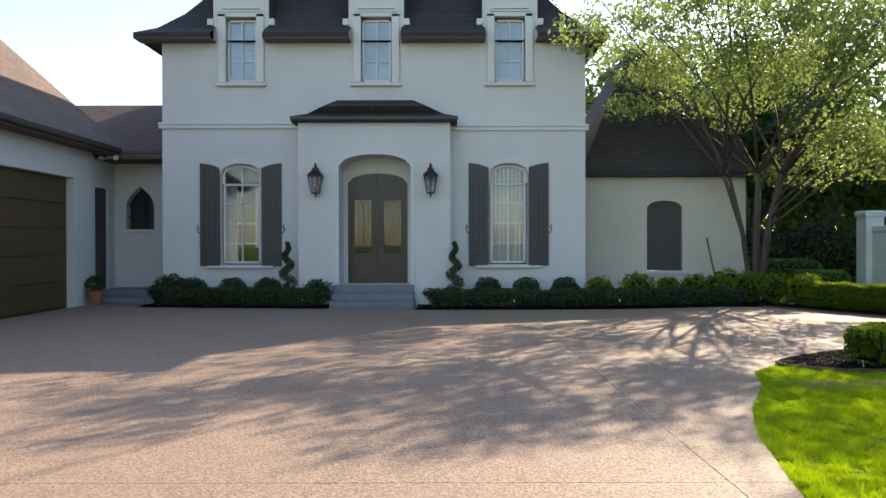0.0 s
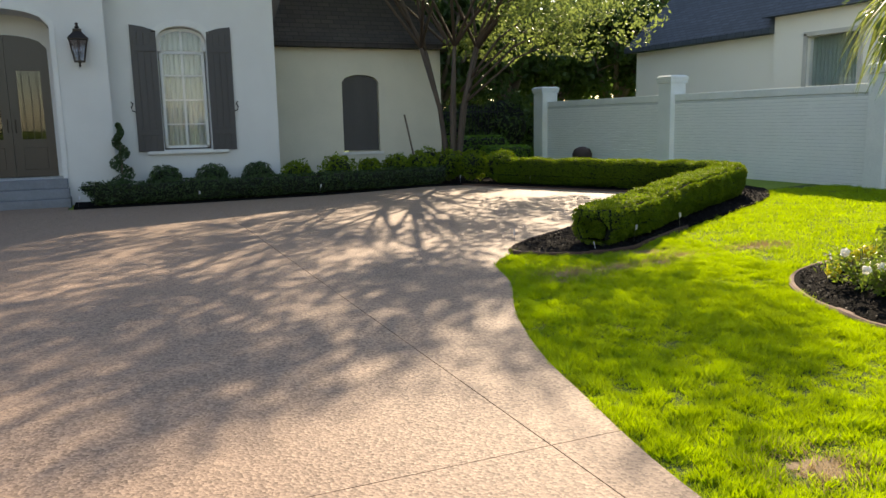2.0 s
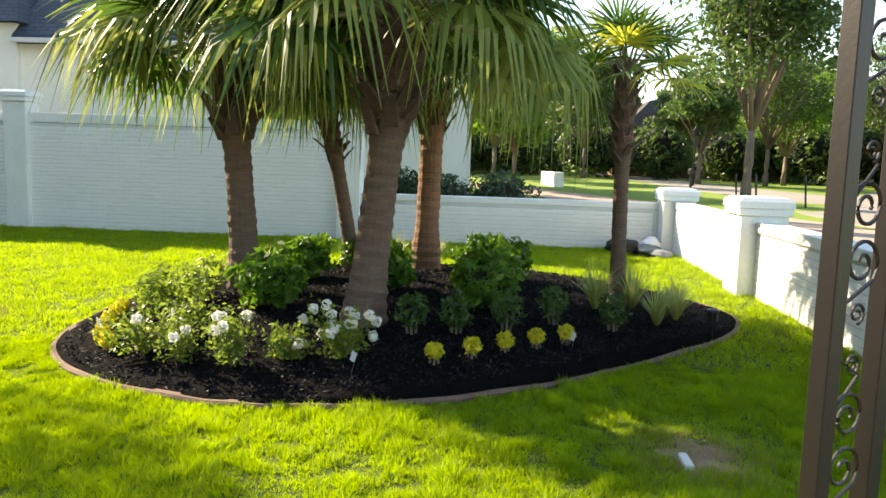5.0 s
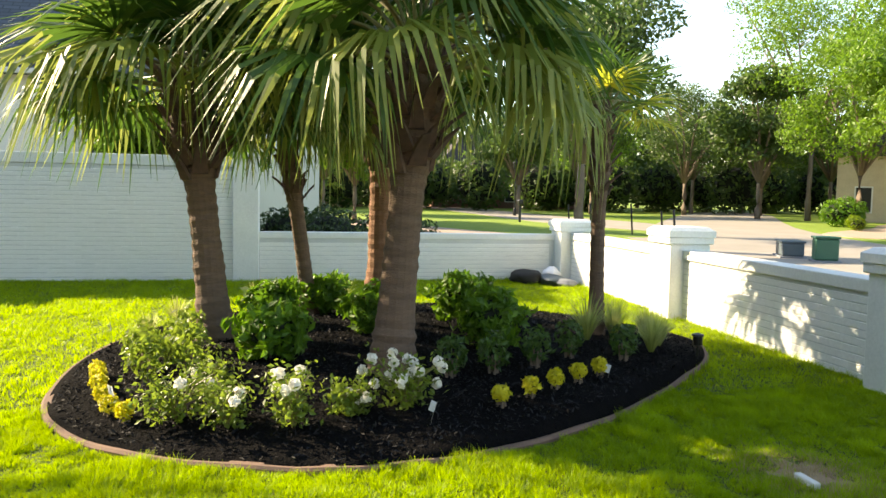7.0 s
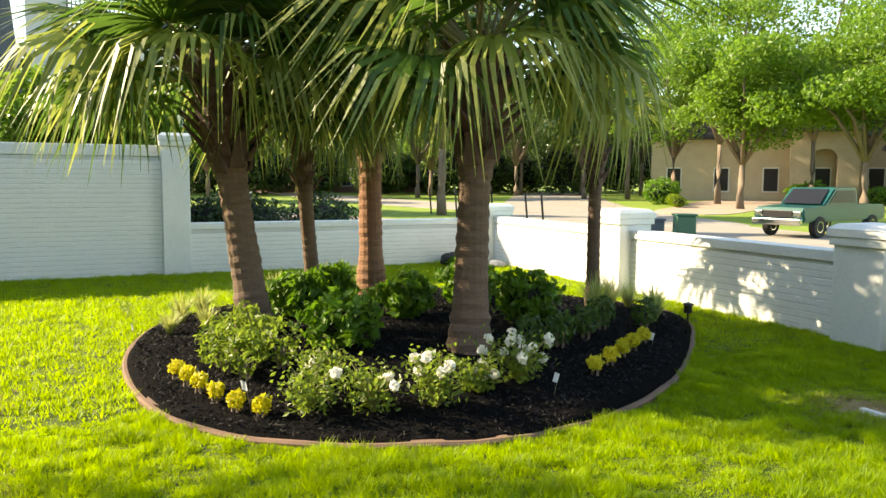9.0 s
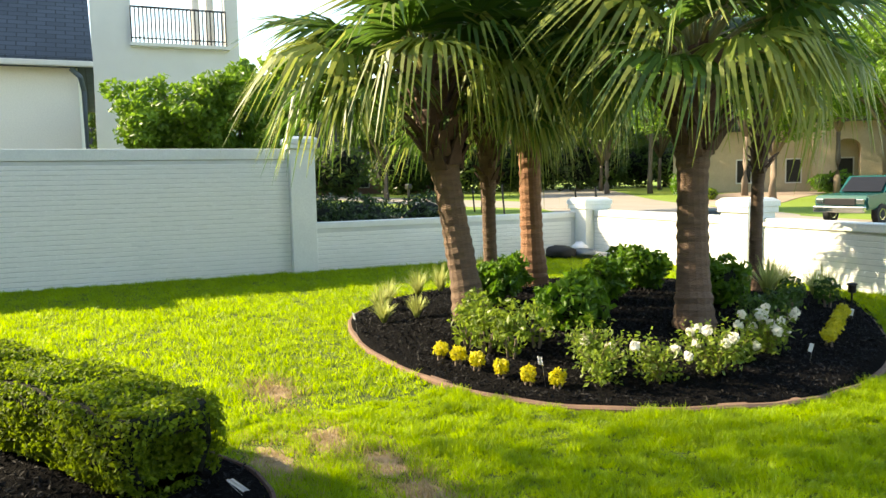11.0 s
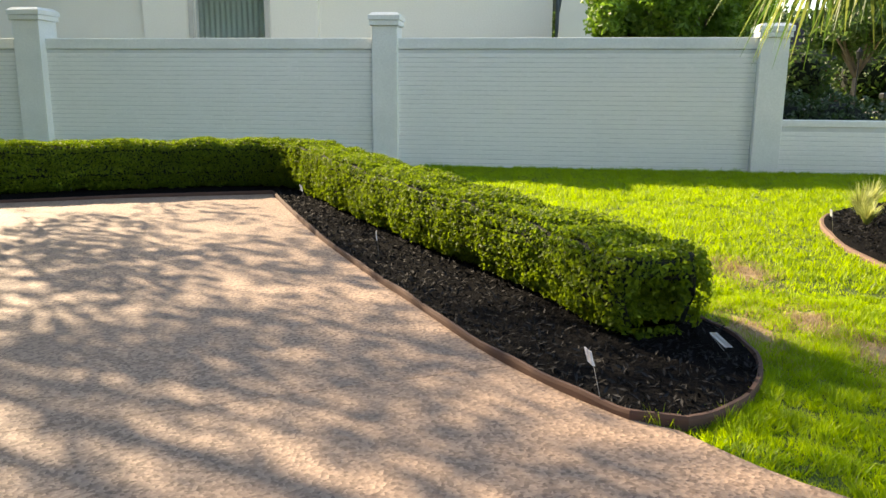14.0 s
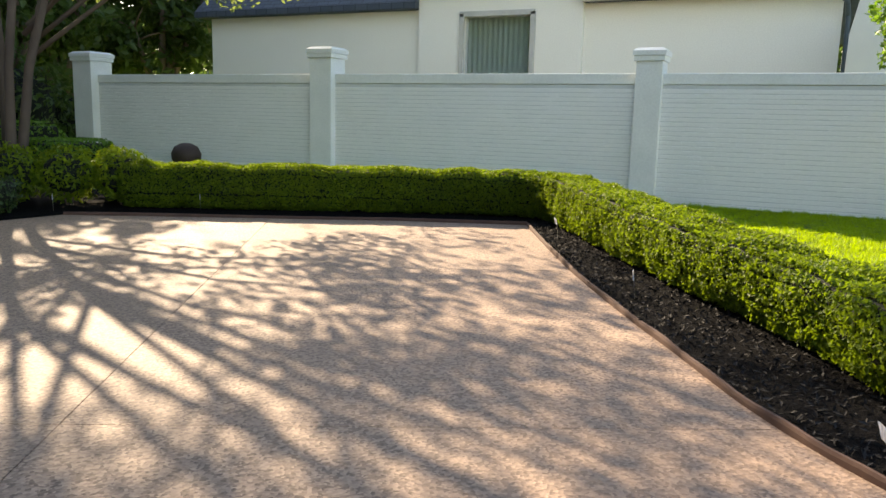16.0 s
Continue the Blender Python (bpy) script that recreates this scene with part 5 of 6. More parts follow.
def rose(x, y, r, h, flowers, label="rose bush with white blooms in mulch"):
    """An open bush: thin canes, scattered leaves, ruffled white blooms."""
    T = thing("rose_bush", label, "rose bush", (x, y, Z(x, y)), group="white roses in the palm bed")
    bm = bmesh.new()
    tips = []
    for k in range(16):
        a, o = rng.uniform(0, 2 * math.pi), rng.uniform(0.25, 1) * r
        hh = h * rng.uniform(0.6, 1.1)
        tip = Vector((math.cos(a) * o, math.sin(a) * o, hh))
        tube(bm, [(0, 0, -0.02), tuple(tip * 0.5 + Vector((0, 0, 0.06))), tuple(tip)], [0.008, 0.006, 0.003], 5)
        tips.append(tip)
    part("cane", bm, PETIOLE, T)
    n = 520
    k = rng.integers(0, 16, n)
    s = rng.uniform(0.25, 1.05, n)
    X = np.array([list(tips[i]) for i in k]) * s[:, None] + rng.normal(0, 0.05, (n, 3))
    X[:, 2] = np.maximum(X[:, 2], 0.02)
    raw_part("foliage", leaf_mesh("foliage", X, np.tile([0, 0, 1.0], (n, 1)), 0.030, ROSELEAF, rng, 1.6, jitter=1.1), T)
    for j in range(flowers):
        tip = tips[j % 16] + Vector(rng.normal(0, 0.04, 3))
        m = 26
        d = rng.normal(0, 1, (m, 3))
        d /= np.linalg.norm(d, axis=1, keepdims=True)
        raw_part("bloom", leaf_mesh("bloom", np.array(list(tip)) + d * 0.028, d, 0.042, PETAL, rng, 1.1, jitter=0.4), T, "ruffled white bloom")


rose(5.66, 5.82, 0.25, 0.34, 6)
rose(5.84, 5.08, 0.27, 0.32, 15)
rose(6.02, 6.60, 0.32, 0.30, 2, "leafy rose bush with few blooms")
rose(5.78, 6.24, 0.24, 0.28, 3, "leafy rose bush with few blooms")
rose(5.80, 5.46, 0.16, 0.18, 4)
rose(6.42, 6.42, 0.20, 0.24, 1, "leafy rose bush with few blooms")


def clump(x, y, r, mat_, name, label, n=220, leaf=0.022):
    return leaf_ball(name, (x, y, Z(x, y) - 0.01), r, label, "flower", mat_, leaf, n, 0.95, False, 0.3, group=name + " in the palm bed")


for x, y in ((7.2, 7.36), (6.98, 7.30), (6.76, 7.24), (6.5, 7.16), (6.26, 7.06), (6.08, 6.92), (5.82, 4.42), (5.98, 4.16), (6.14, 3.92), (6.3, 3.68), (6.46, 3.44)):
    clump(x, y, 0.06, YELLOW, "yellow_flower_clump", "small bright yellow feathery flower clump")
for x, y in ((7.3, 7.05), (7.05, 7.0), (6.8, 6.9), (7.5, 6.85), (7.2, 6.7), (6.9, 6.6), (7.75, 6.75), (6.5, 4.3), (6.7, 3.9), (6.45, 4.65), (7.0, 3.5), (7.0, 3.0)):
    leaf_ball("bedding_plant", (x, y, Z(x, y)), 0.15 if y > 5 else 0.12, "leafy green bedding plant in mulch", "plant", ROSELEAF if y > 5 else DARKLEAF, 0.036, 210, 1.15, False, 0.3, group="bedding plants in the palm bed")


def flag(x, y, z, lean=12, turn=0, h=0.20):
    """A small marker flag on a wire."""
    T = thing("marker_flag", "small white marker flag on a thin wire", "marker flag", (x, y, z), turn, group="marker flags in the beds")
    bm = bmesh.new()
    s = math.tan(radians(lean))
    tube(bm, [(0, 0, -0.03), (s * h, 0, h)], 0.0015, 5)
    part("wire", bm, WIRE, T)
    bm = bmesh.new()
    rows = []
    for k in range(5):
        u = k / 4
        rows.append([(s * (h - 0.065) - 0.004 + 0.036 * u, 0.008 * math.sin(u * 5), h - 0.065 + 0.012 * u), (s * h - 0.004 + 0.036 * u, 0.008 * math.sin(u * 5 + 0.6), h + 0.012 * u)])
    loft(bm, rows, close=False)
    bmesh.ops.solidify(bm, geom=bm.faces[:], thickness=0.0015)
    part("flag_sheet", bm, FLAG, T)


for x, y, z, l, t in ((4.45, 10.0, 0.055, 16, 70), (5.14, 9.33, 0.055, -52, 250), (6.9, 11.47, 0.055, 20, 30), (9.6, 12.9, 0.055, 10, 80), (11.2, 14.6, 0.055, 5, 60), (10.05, 16.0, 0.055, 5, 60), (9.1, 17.7, 0.055, -8, 60), (7.9, 19.0, 0.055, 8, 60),
                      (6.15, 6.98, 0.08, 10, 90), (5.55, 4.98, 0.07, -16, 90), (6.4, 3.42, 0.08, -12, 90), (8.76, 7.6, 0.05, 8, 40), (5.9, 9.62, 0.055, 9, 10), (7.2, 10.3, 0.055, -8, 10),
                      (-4.9, 18.72, 0.06, 9, 0), (-3.4, 18.6, 0.06, -9, 0), (-0.55, 18.3, 0.06, 9, 0), (1.7, 18.15, 0.06, -5, 0), (4.2, 18.25, 0.06, 5, 0)):
    flag(x, y, z, l, t, 0.08 if l < -50 else 0.20)


# ---------------- trees ----------------
def crown_points(clumps, n, rng):
    """Points near the surface of several uneven clumps (cx, cy, cz, rx, ry, rz)."""
    vol = np.array([c[3] * c[4] * c[5] for c in clumps])
    k = rng.choice(len(clumps), n, p=vol / vol.sum())
    C = np.array(clumps)[k]
    d = rng.normal(0, 1, (n, 3))
    d /= np.linalg.norm(d, axis=1, keepdims=True)
    rr = rng.uniform(0.35, 1.05, n) ** 0.6
    return C[:, :3] + d * rr[:, None] * C[:, 3:], d


def tree(name, at, label, stems, height, spread, nclump, n, leaf, mat_, trunk_r=0.12, base_h=0.45, crown_lo=0.4, bark=None, group="", low_limbs=()):
    """Tapered stems with limbs and twigs, and a broken crown of single leaves."""
    T = thing(name, label, "tree", at, group=group)
    rng = np.random.default_rng(int(abs(at[0]) * 100 + abs(at[1]) * 1000))
    bm = bmesh.new()
    ends = []
    for s in range(stems):
        a = s * 2 * math.pi / stems + rng.uniform(-0.3, 0.3)
        out = (0.18 if stems > 1 else 0.0) * height * 0.45
        p0 = Vector((0.09 * math.cos(a), 0.09 * math.sin(a), -0.05)) if stems > 1 else Vector((0, 0, -0.05))
        p1 = Vector((out * 0.45 * math.cos(a), out * 0.45 * math.sin(a), height * base_h * 0.55))
        p2 = Vector((out * math.cos(a) + rng.uniform(-.1, .1), out * math.sin(a), height * base_h))
        tube(bm, [p0, (p0 + p1) / 2 + Vector((0.02, 0.03, 0)), p1, p2], [trunk_r * 1.15, trunk_r, trunk_r * 0.85, trunk_r * 0.68], 9)
        for b in range(4 if stems > 1 else 8):
            az = a + rng.uniform(-1.5, 1.5) if stems > 1 else b * 0.8 + rng.uniform(-0.3, 0.3)
            L = rng.uniform(0.5, 1.0) * spread
            e = p2 + Vector((math.cos(az) * L * 0.75, math.sin(az) * L * 0.75, (height - p2.z) * rng.uniform(0.35, 0.85)))
            m = (p2 + e) / 2 + Vector((rng.uniform(-.2, .2), rng.uniform(-.2, .2), 0.12 * height * 0.3))
            tube(bm, [p2, m, e], [trunk_r * 0.6, trunk_r * 0.4, trunk_r * 0.16], 6)
            ends += [m, e]
            for w in range(3):
                q = m + (e - m) * rng.uniform(0.2, 0.9)
                f = q + Vector((rng.uniform(-1, 1), rng.uniform(-1, 1), rng.uniform(0.1, 1))) * spread * 0.3
                tube(bm, [q, (q + f) / 2 + Vector((0, 0, 0.05)), f], [trunk_r * 0.16, trunk_r * 0.1, trunk_r * 0.05], 4)
                ends.append(f)
    for e in low_limbs:
        e = Vector(e)
        f = Vector((e.x * 0.12, e.y * 0.12, e.z * 0.55))
        m = (f + e) / 2 + Vector((0, 0, 0.3))
        tube(bm, [f, m, e], [trunk_r * 0.55, trunk_r * 0.4, trunk_r * 0.14], 6)
        ends += [e] * 4 + [m]
    part("trunk", bm, bark or BARK, T, smooth=True)
    cl = []
    for k in range(nclump):
        e = ends[int(rng.integers(len(ends)))]
        if stems == 1 and k % 5 < 2:
            q = rng.normal(0, 1, 3)
            q *= rng.uniform(0.3, 0.8) / np.linalg.norm(q)
            zm = height * (crown_lo + 1) / 2
            e = Vector((q[0] * spread, q[1] * spread, zm + q[2] * (height - zm)))
        r = spread * (rng.uniform(0.06, 0.135) if stems > 4 else rng.uniform(0.16, 0.34))
        z = max(e.z + rng.uniform(-0.1, 0.4), height * crown_lo + r * 0.3)
        sd = (0.17 if stems > 4 else 0.12) * spread
        cl.append((e.x + rng.normal(0, sd), e.y + rng.normal(0, sd), z, r, r, r * 0.7))
    X, d = crown_points(cl, n, rng)
    raw_part("crown", leaf_mesh("crown", X, d, leaf, mat_, rng, 1.8, jitter=1.0), T)
    return T


tree("crape_myrtle", (8.35, 20.45, 0.05), "multi-stemmed crape myrtle with an airy crown", 6, 9.8, 5.7, 250, 35000, 0.074, TREELEAF, 0.07, 0.34, 0.33, DARKBARK,
     low_limbs=((2.9, -0.9, 3.6), (3.5, 0.1, 4.4), (2.3, -1.8, 3.9), (1.3, -2.2, 4.1)))
for x, y, h, s, n in ((13.5, 34, 12, 5.5, 9000), (20, 36, 13, 6, 9000), (9.5, 38, 12, 5, 7000), (27, 33, 13, 6, 8000), (17.5, 31.0, 6.0, 2.8, 7000), (12.0, 30.5, 7, 3, 4500), (15.0, 30.0, 7.5, 3, 5000), (20.5, 30, 7, 3, 5000), (10.0, 31.5, 8, 3.2, 4500)):
    tree("background_oak", (x, y, 0), "large dark leafy tree behind the garden", 1, h, s, 70, n, 0.2, OAKLEAF, 0.26, 0.22, 0.08, group="trees behind the garden")
for x, y, r in ((16.7, 8.75, 1.1), (16.3, 7.35, 1.2), (17.0, 8.1, 1.35)):
    tree("garden_shrub_tree", (x, y, 0), "bright green bushy tree behind the wall", 3, 3.9, 0.95, 120, 9000, 0.075, BRIGHTLEAF, 0.06, 0.3, 0.2, group="bushy trees behind the wall")
for x, y in ((15.6, 3.9), (15.7, 5.2), (16.2, 6.0)):
    leaf_ball("dark_shrub", (x, y, 0), 0.75, "dark clipped shrub behind the low wall", "shrub", HEDGESHADED, 0.06, 1800)

# ---------------- garden corner by the far pillar ----------------
for x, y, z, w, d, h in ((11.3, 23.0, 0.0, 0.65, 0.6, 0.75), (10.7, 24.2, 0.0, 1.0, 0.7, 1.05)):
    T = thing("box_topiary", "squared light green clipped shrub", "topiary", (x, y, z), group="squared shrubs by the gate")
    n = 3800
    u = rng.uniform(-1, 1, (n, 3))
    k = rng.integers(0, 3, n)
    u[np.arange(n), k] = np.sign(u[np.arange(n), k])
    X = u * np.array([w, d, h / 2]) * (1 - 0.12 * (np.abs(u).sum(1, keepdims=True) > 2.5)) + np.array([0, 0, h / 2 + 0.03])
    # solid block coloured as the shade behind the leaves
    part("shade_core", box((-w * 0.9, -d * 0.9, 0.02), (w * 0.9, d * 0.9, h * 0.95), 0.06), SHADECORE, T)
    raw_part("foliage", leaf_mesh("foliage", X, u, 0.05, SHRUB, rng, 1.5), T)
gb = thing("globe_shrub", "dark brown round globe before the wall", "garden globe", (13.65, 22.35, 0.0))
part("globe", turned([(0.05, 0.18), (0.2, 0.22), (0.30, 0.36), (0.31, 0.48), (0.24, 0.62), (0.1, 0.69), (0.005, 0.70)], 20), DARKPOT, gb, smooth=True)
part("foot", turned([(0.2, 0.0), (0.18, 0.06), (0.07, 0.12), (0.07, 0.2)], 16), DARKPOT, gb, smooth=True)
fe = thing("iron_fence", "black iron picket fence beside the wall end", "fence", (0, 0, 0))
for i in range(26):
    x = 14.2 - i * 0.13
    bm = bmesh.new()
    add_box(bm, (x - 0.009, 27.3, 0.0), (x + 0.009, 27.318, 2.05))
    loft(bm, [[(x - 0.016, 27.295, 2.05), (x + 0.016, 27.295, 2.05), (x + 0.016, 27.323, 2.05), (x - 0.016, 27.323, 2.05)], [(x - 0.001, 27.308, 2.16), (x + 0.001, 27.308, 2.16), (x + 0.001, 27.31, 2.16), (x - 0.001, 27.31, 2.16)]])
    part("picket", bm, BLACKIRON, fe)
for z in (0.25, 1.85):
    part("rail", box((10.9, 27.285, z), (14.3, 27.30, z + 0.04)), BLACKIRON, fe)
for k in range(8):
    leaf_ball("dark_shrub", (9.6 + k * 0.85, 28.6 + 0.5 * math.sin(k * 2.2), 0), 1.15 + 0.2 * math.sin(k * 1.7), "dark loose shrub behind the iron fence", "shrub", OAKLEAF, 0.10, 1500, 1.0, rough=0.3, group="shrubs behind the fence")
pl = thing("path_light", "small black path light at the bed edge", "garden light", (7.45, 2.05, 0.05))
part("stake", turned([(0.004, -0.05), (0.012, 0.0), (0.012, 0.15)], 8), BLACKIRON, pl)
part("lamp_head", turned([(0.03, 0.15), (0.045, 0.16), (0.045, 0.24), (0.06, 0.245), (0.055, 0.26), (0.005, 0.275)], 14), BLACKIRON, pl)
st = thing("garden_stake", "thin dark leaning garden stake", "stake", (7.6, 21.2, 0.0))
bm = bmesh.new()
tube(bm, [(0.1, 0, 0), (-0.28, 0, 1.75)], 0.025, 6)
part("pole", bm, BARK, st)
pp = thing("potted_plant", "small green plant in a terracotta pot", "potted plant", (-8.95, 19.75, 0.03))
part("pot", turned([(0.13, 0), (0.19, 0.30), (0.21, 0.30), (0.21, 0.36), (0.18, 0.36), (0.17, 0.32)], 18), TERRACOTTA, pp)
n = 500
d = rng.normal(0, 1, (n, 3))
d /= np.linalg.norm(d, axis=1, keepdims=True)
raw_part("foliage", leaf_mesh("foliage", d * 0.22 + np.array([0, 0, 0.52]), d, 0.05, HEDGESHADED, rng), pp)

# ---------------- iron gate, standing open on the lawn edge ----------------
gate = thing("iron_gate", "open dark bronze iron gate leaf with scrolls", "gate", (2.53, 3.20, 0.0), 31)
GH = 2.35
for y in (0.0, -0.21, -0.40, -0.54, -0.68, -0.82, -0.96, -1.10, -1.24, -1.38, -1.52, -1.66, -1.80, -1.94):
    wide = 0.026 if y > -0.25 else 0.012
    part("bar", box((-wide, y - wide, 0.06), (wide, y + wide, GH), 0.003), IRON, gate)
for z in (0.10, GH - 0.06):
    part("rail", box((-0.018, -2.02, z), (0.018, -0.025, z + 0.04), 0.003), IRON, gate)
part("hinge_stile", box((-0.028, -2.08, 0.0), (0.028, -2.025, GH + 0.03), 0.004), IRON, gate)


def scroll(cy, cz, r, turn, flip):
    """A flat iron bar curled into a spiral with a tail."""
    pts = []
    for k in range(26):
        a = k / 25 * 2 * math.pi * 1.55
        q = r * (0.22 + 0.78 * k / 25)
        pts.append((0, cy + flip * q * math.cos(a + turn), cz + q * math.sin(a + turn)))
    return pts


k = 0
z = 0.26
while z < GH - 0.2:
    for s, dz in ((1, 0.0), (-1, 0.145)):
        bm = bmesh.new()
        pts = scroll((-0.105), z + dz, 0.070, 0.4 if s > 0 else -0.4, s)
        e = pts[-1]
        pts += [(0, (-0.105) + 0.05 * s, z + dz - s * 0.10), (0, (-0.105) + 0.068 * s, z + dz - s * 0.14)] if s > 0 else [(0, (-0.105) - 0.03, z + dz + 0.11), (0, (-0.105) + 0.06, z + dz + 0.16)]
        tube(bm, pts, 0.0055, 6)
        part("scroll", bm, IRON, gate)
    for dz in (-0.13, 0.285):
        bm = bmesh.new()
        tube(bm, scroll(-0.105, z + dz, 0.03, 1.0, 1), 0.0045, 6)
        part("scroll", bm, IRON, gate)
    z += 0.55
ft = thing("utility_plate", "pale flat utility cover in the lawn", "utility cover", (4.55, 2.98, 0.02))
part("lid", box((-0.09, -0.025, -0.01), (0.09, 0.025, 0.03), 0.01), TRIM, ft)

# stones and a bag heaped in the wall corner
for i, (x, y, a, b, c, m) in enumerate(((14.15, 1.25, 0.16, 0.16, 0.16, FLAG), (13.85, 1.35, 0.45, 0.22, 0.10, GREYBOX), (14.05, 1.75, 0.35, 0.3, 0.14, RUBBER), (13.6, 1.2, 0.3, 0.2, 0.08, STONE))):
    bm = bmesh.new()
    bmesh.ops.create_icosphere(bm, subdivisions=3, radius=1)
    for v in bm.verts:
        v.co *= 1 + 0.25 * noise.noise(v.co * 1.7 + Vector((i * 3, 0, 0)))
        v.co = Vector((v.co.x * a, v.co.y * b, max(v.co.z, -0.9) * c))
    o = mesh_ob(("paper_sack", "flat_stone", "dark_bag", "flat_stone")[i], bm, m, True)
    o.location = (x, y, 0.9 * c)
    tagged(o, ("white paper sack slumped in the wall corner", "flat grey stone in the wall corner", "dark plastic bag in the wall corner", "flat grey stone in the wall corner")[i], ("sack", "stone", "bag", "stone")[i])

# ---------------- neighbours ----------------
nb = thing("neighbour_house", "white stucco neighbouring house with grey slate roof", "house", (0, 0, 0))
NX = 18.3


def xwall(y0, y1, z0, z1, thick, openings, x):
    bm = arch_wall(y0, y1, z0, z1, thick, openings, 0)
    bmesh.ops.transform(bm, matrix=Matrix(((0, 1, 0, x), (1, 0, 0, 0), (0, 0, 1, 0), (0, 0, 0, 1))), verts=bm.verts)
    bmesh.ops.recalc_face_normals(bm, faces=bm.faces)
    return bm


NBW = plain("bright cream stucco", (0.90, 0.86, 0.77), (0.87, 0.83, 0.74), 0.85, grain=40, blot=0.5)
part("wall", xwall(10.19, 15.22, 0, 3.93, 0.3, [], NX), NBW, nb)
part("wall", xwall(15.22, 19.24, 0, 4.35, 0.3, [(16.39, 18.05, 2.0, 3.68, 3.68)], NX - 0.15), NBW, nb)
part("wall", xwall(19.24, 25.8, 0, 3.93, 0.3, [], NX), NBW, nb)
part("end_wall", box((NX + 0.3, 10.19, 0), (28, 10.4, 3.93)), NBW, nb)
part("end_wall", box((NX + 0.3, 25.55, 0), (28, 25.8, 3.93)), NBW, nb)
for y0, y1 in ((9.9, 15.22), (19.24, 26.1)):
    bm = bmesh.new()
    loft(bm, [[(NX - 0.35, y0, 3.90), (NX - 0.35, y1, 3.90), (NX + 10, y1, 3.90), (NX + 10, y0, 3.90)], [(NX - 0.35, y0, 4.05), (NX - 0.35, y1, 4.05), (NX + 10, y1, 4.05), (NX + 10, y0, 4.05)],
              [(NX + 4, y0 + 0.1, 8.0), (NX + 4, y1 - 0.1, 8.0), (NX + 6, y1 - 0.1, 8.0), (NX + 6, y0 + 0.1, 8.0)]])
    bmesh.ops.recalc_face_normals(bm, faces=bm.faces)
    bm.normal_update()
    roof_uv(bm)
    part("roof", bm, ROOF_GREY, nb, "blue grey slate roof")
bm = bmesh.new()
loft(bm, [[(NX - 0.45, 15.0, 4.35), (NX - 0.45, 19.5, 4.35), (NX + 9, 19.5, 4.35), (NX + 9, 15.0, 4.35)], [(NX + 3, 17.2, 7.6), (NX + 3, 17.3, 7.6), (NX + 6, 17.3, 7.6), (NX + 6, 17.2, 7.6)]])
bmesh.ops.recalc_face_normals(bm, faces=bm.faces)
bm.normal_update()
roof_uv(bm)
part("roof", bm, ROOF_GREY, nb)
bm = bmesh.new()
for a, b, c, d in ((16.29, 16.41, 2.0, 3.76), (18.03, 18.15, 2.0, 3.76), (16.29, 18.15, 3.68, 3.8)):
    add_box(bm, (NX - 0.21, a, c), (NX - 0.151, b, d), 0.008)
w = part("window", bm, plain("grey window surround", (0.60, 0.58, 0.53)), nb, "window with grey surround and green curtains")
part("pane", box((NX - 0.02, 16.39, 2.0), (NX - 0.012, 18.05, 3.68)), GLASS, w).visible_shadow = False
bm = bmesh.new()
n = 90
rows = [[(NX + 0.11 + 0.03 * math.sin(k * 0.9), 16.4 + 1.64 * k / n, zz) for k in range(n + 1)] for zz in (2.0, 3.68)]
loft(bm, rows, close=False)
bmesh.ops.solidify(bm, geom=bm.faces[:], thickness=0.01)
part("curtain", bm, GREENCURTAIN, w, "pale green curtain with folds", True)
bm = bmesh.new()
tube(bm, [(NX - 0.32, 10.3, 3.86), (NX - 0.32, 10.14, 3.7), (NX - 0.1, 10.09, 3.45), (NX - 0.1, 10.09, 0.1)], 0.05, 8)
part("downpipe", bm, GREYBOX, nb)
part("gutter", box((NX - 0.45, 9.9, 3.88), (NX - 0.35, 15.2, 3.99), 0.02), TRIM, nb)

n2 = thing("balcony_house", "tall white house with an iron balcony", "house", (0, 0, 0))
X2 = 30.0
part("wall", box((X2, 5.05, 0), (X2 + 4, 9.9, 6.3)), STUCCO, n2)
part("pier", box((X2, 8.62, 6.3), (X2 + 0.6, 9.9, 11)), STUCCO, n2)
part("pier", box((X2, 5.05, 6.3), (X2 + 0.6, 5.52, 11)), STUCCO, n2)
part("lintel", box((X2, 5.52, 10.0), (X2 + 0.6, 8.62, 11)), STUCCO, n2)
for y in (5.9, 6.4):
    part("column", turned([(0.16, 6.3), (0.14, 10.0)], 14, (X2 + 1.0, y, 0)), STUCCO, n2)
part("balcony_floor", box((X2 - 0.25, 5.4, 6.3), (X2, 8.7, 6.42), 0.01), STUCCO, n2)
rl = part("railing", box((X2 - 0.2, 5.5, 7.58), (X2 - 0.14, 8.65, 7.64)), BLACKIRON, n2)
part("rail", box((X2 - 0.2, 5.5, 6.55), (X2 - 0.15, 8.65, 6.59)), BLACKIRON, rl)
for i in range(25):
    y = 5.52 + i * 0.13
    part("baluster", box((X2 - 0.19, y - 0.022, 6.42), (X2 - 0.15, y + 0.022, 7.58)), BLACKIRON, rl)

# ---------------- street and far side ----------------
def plate(name, pts, z, material, label, cat):
    tagged(mesh_ob(name, prism(smooth_loop(pts, 4) if len(pts) > 6 else pts, -0.05, z), material), label, cat, kind="structure")


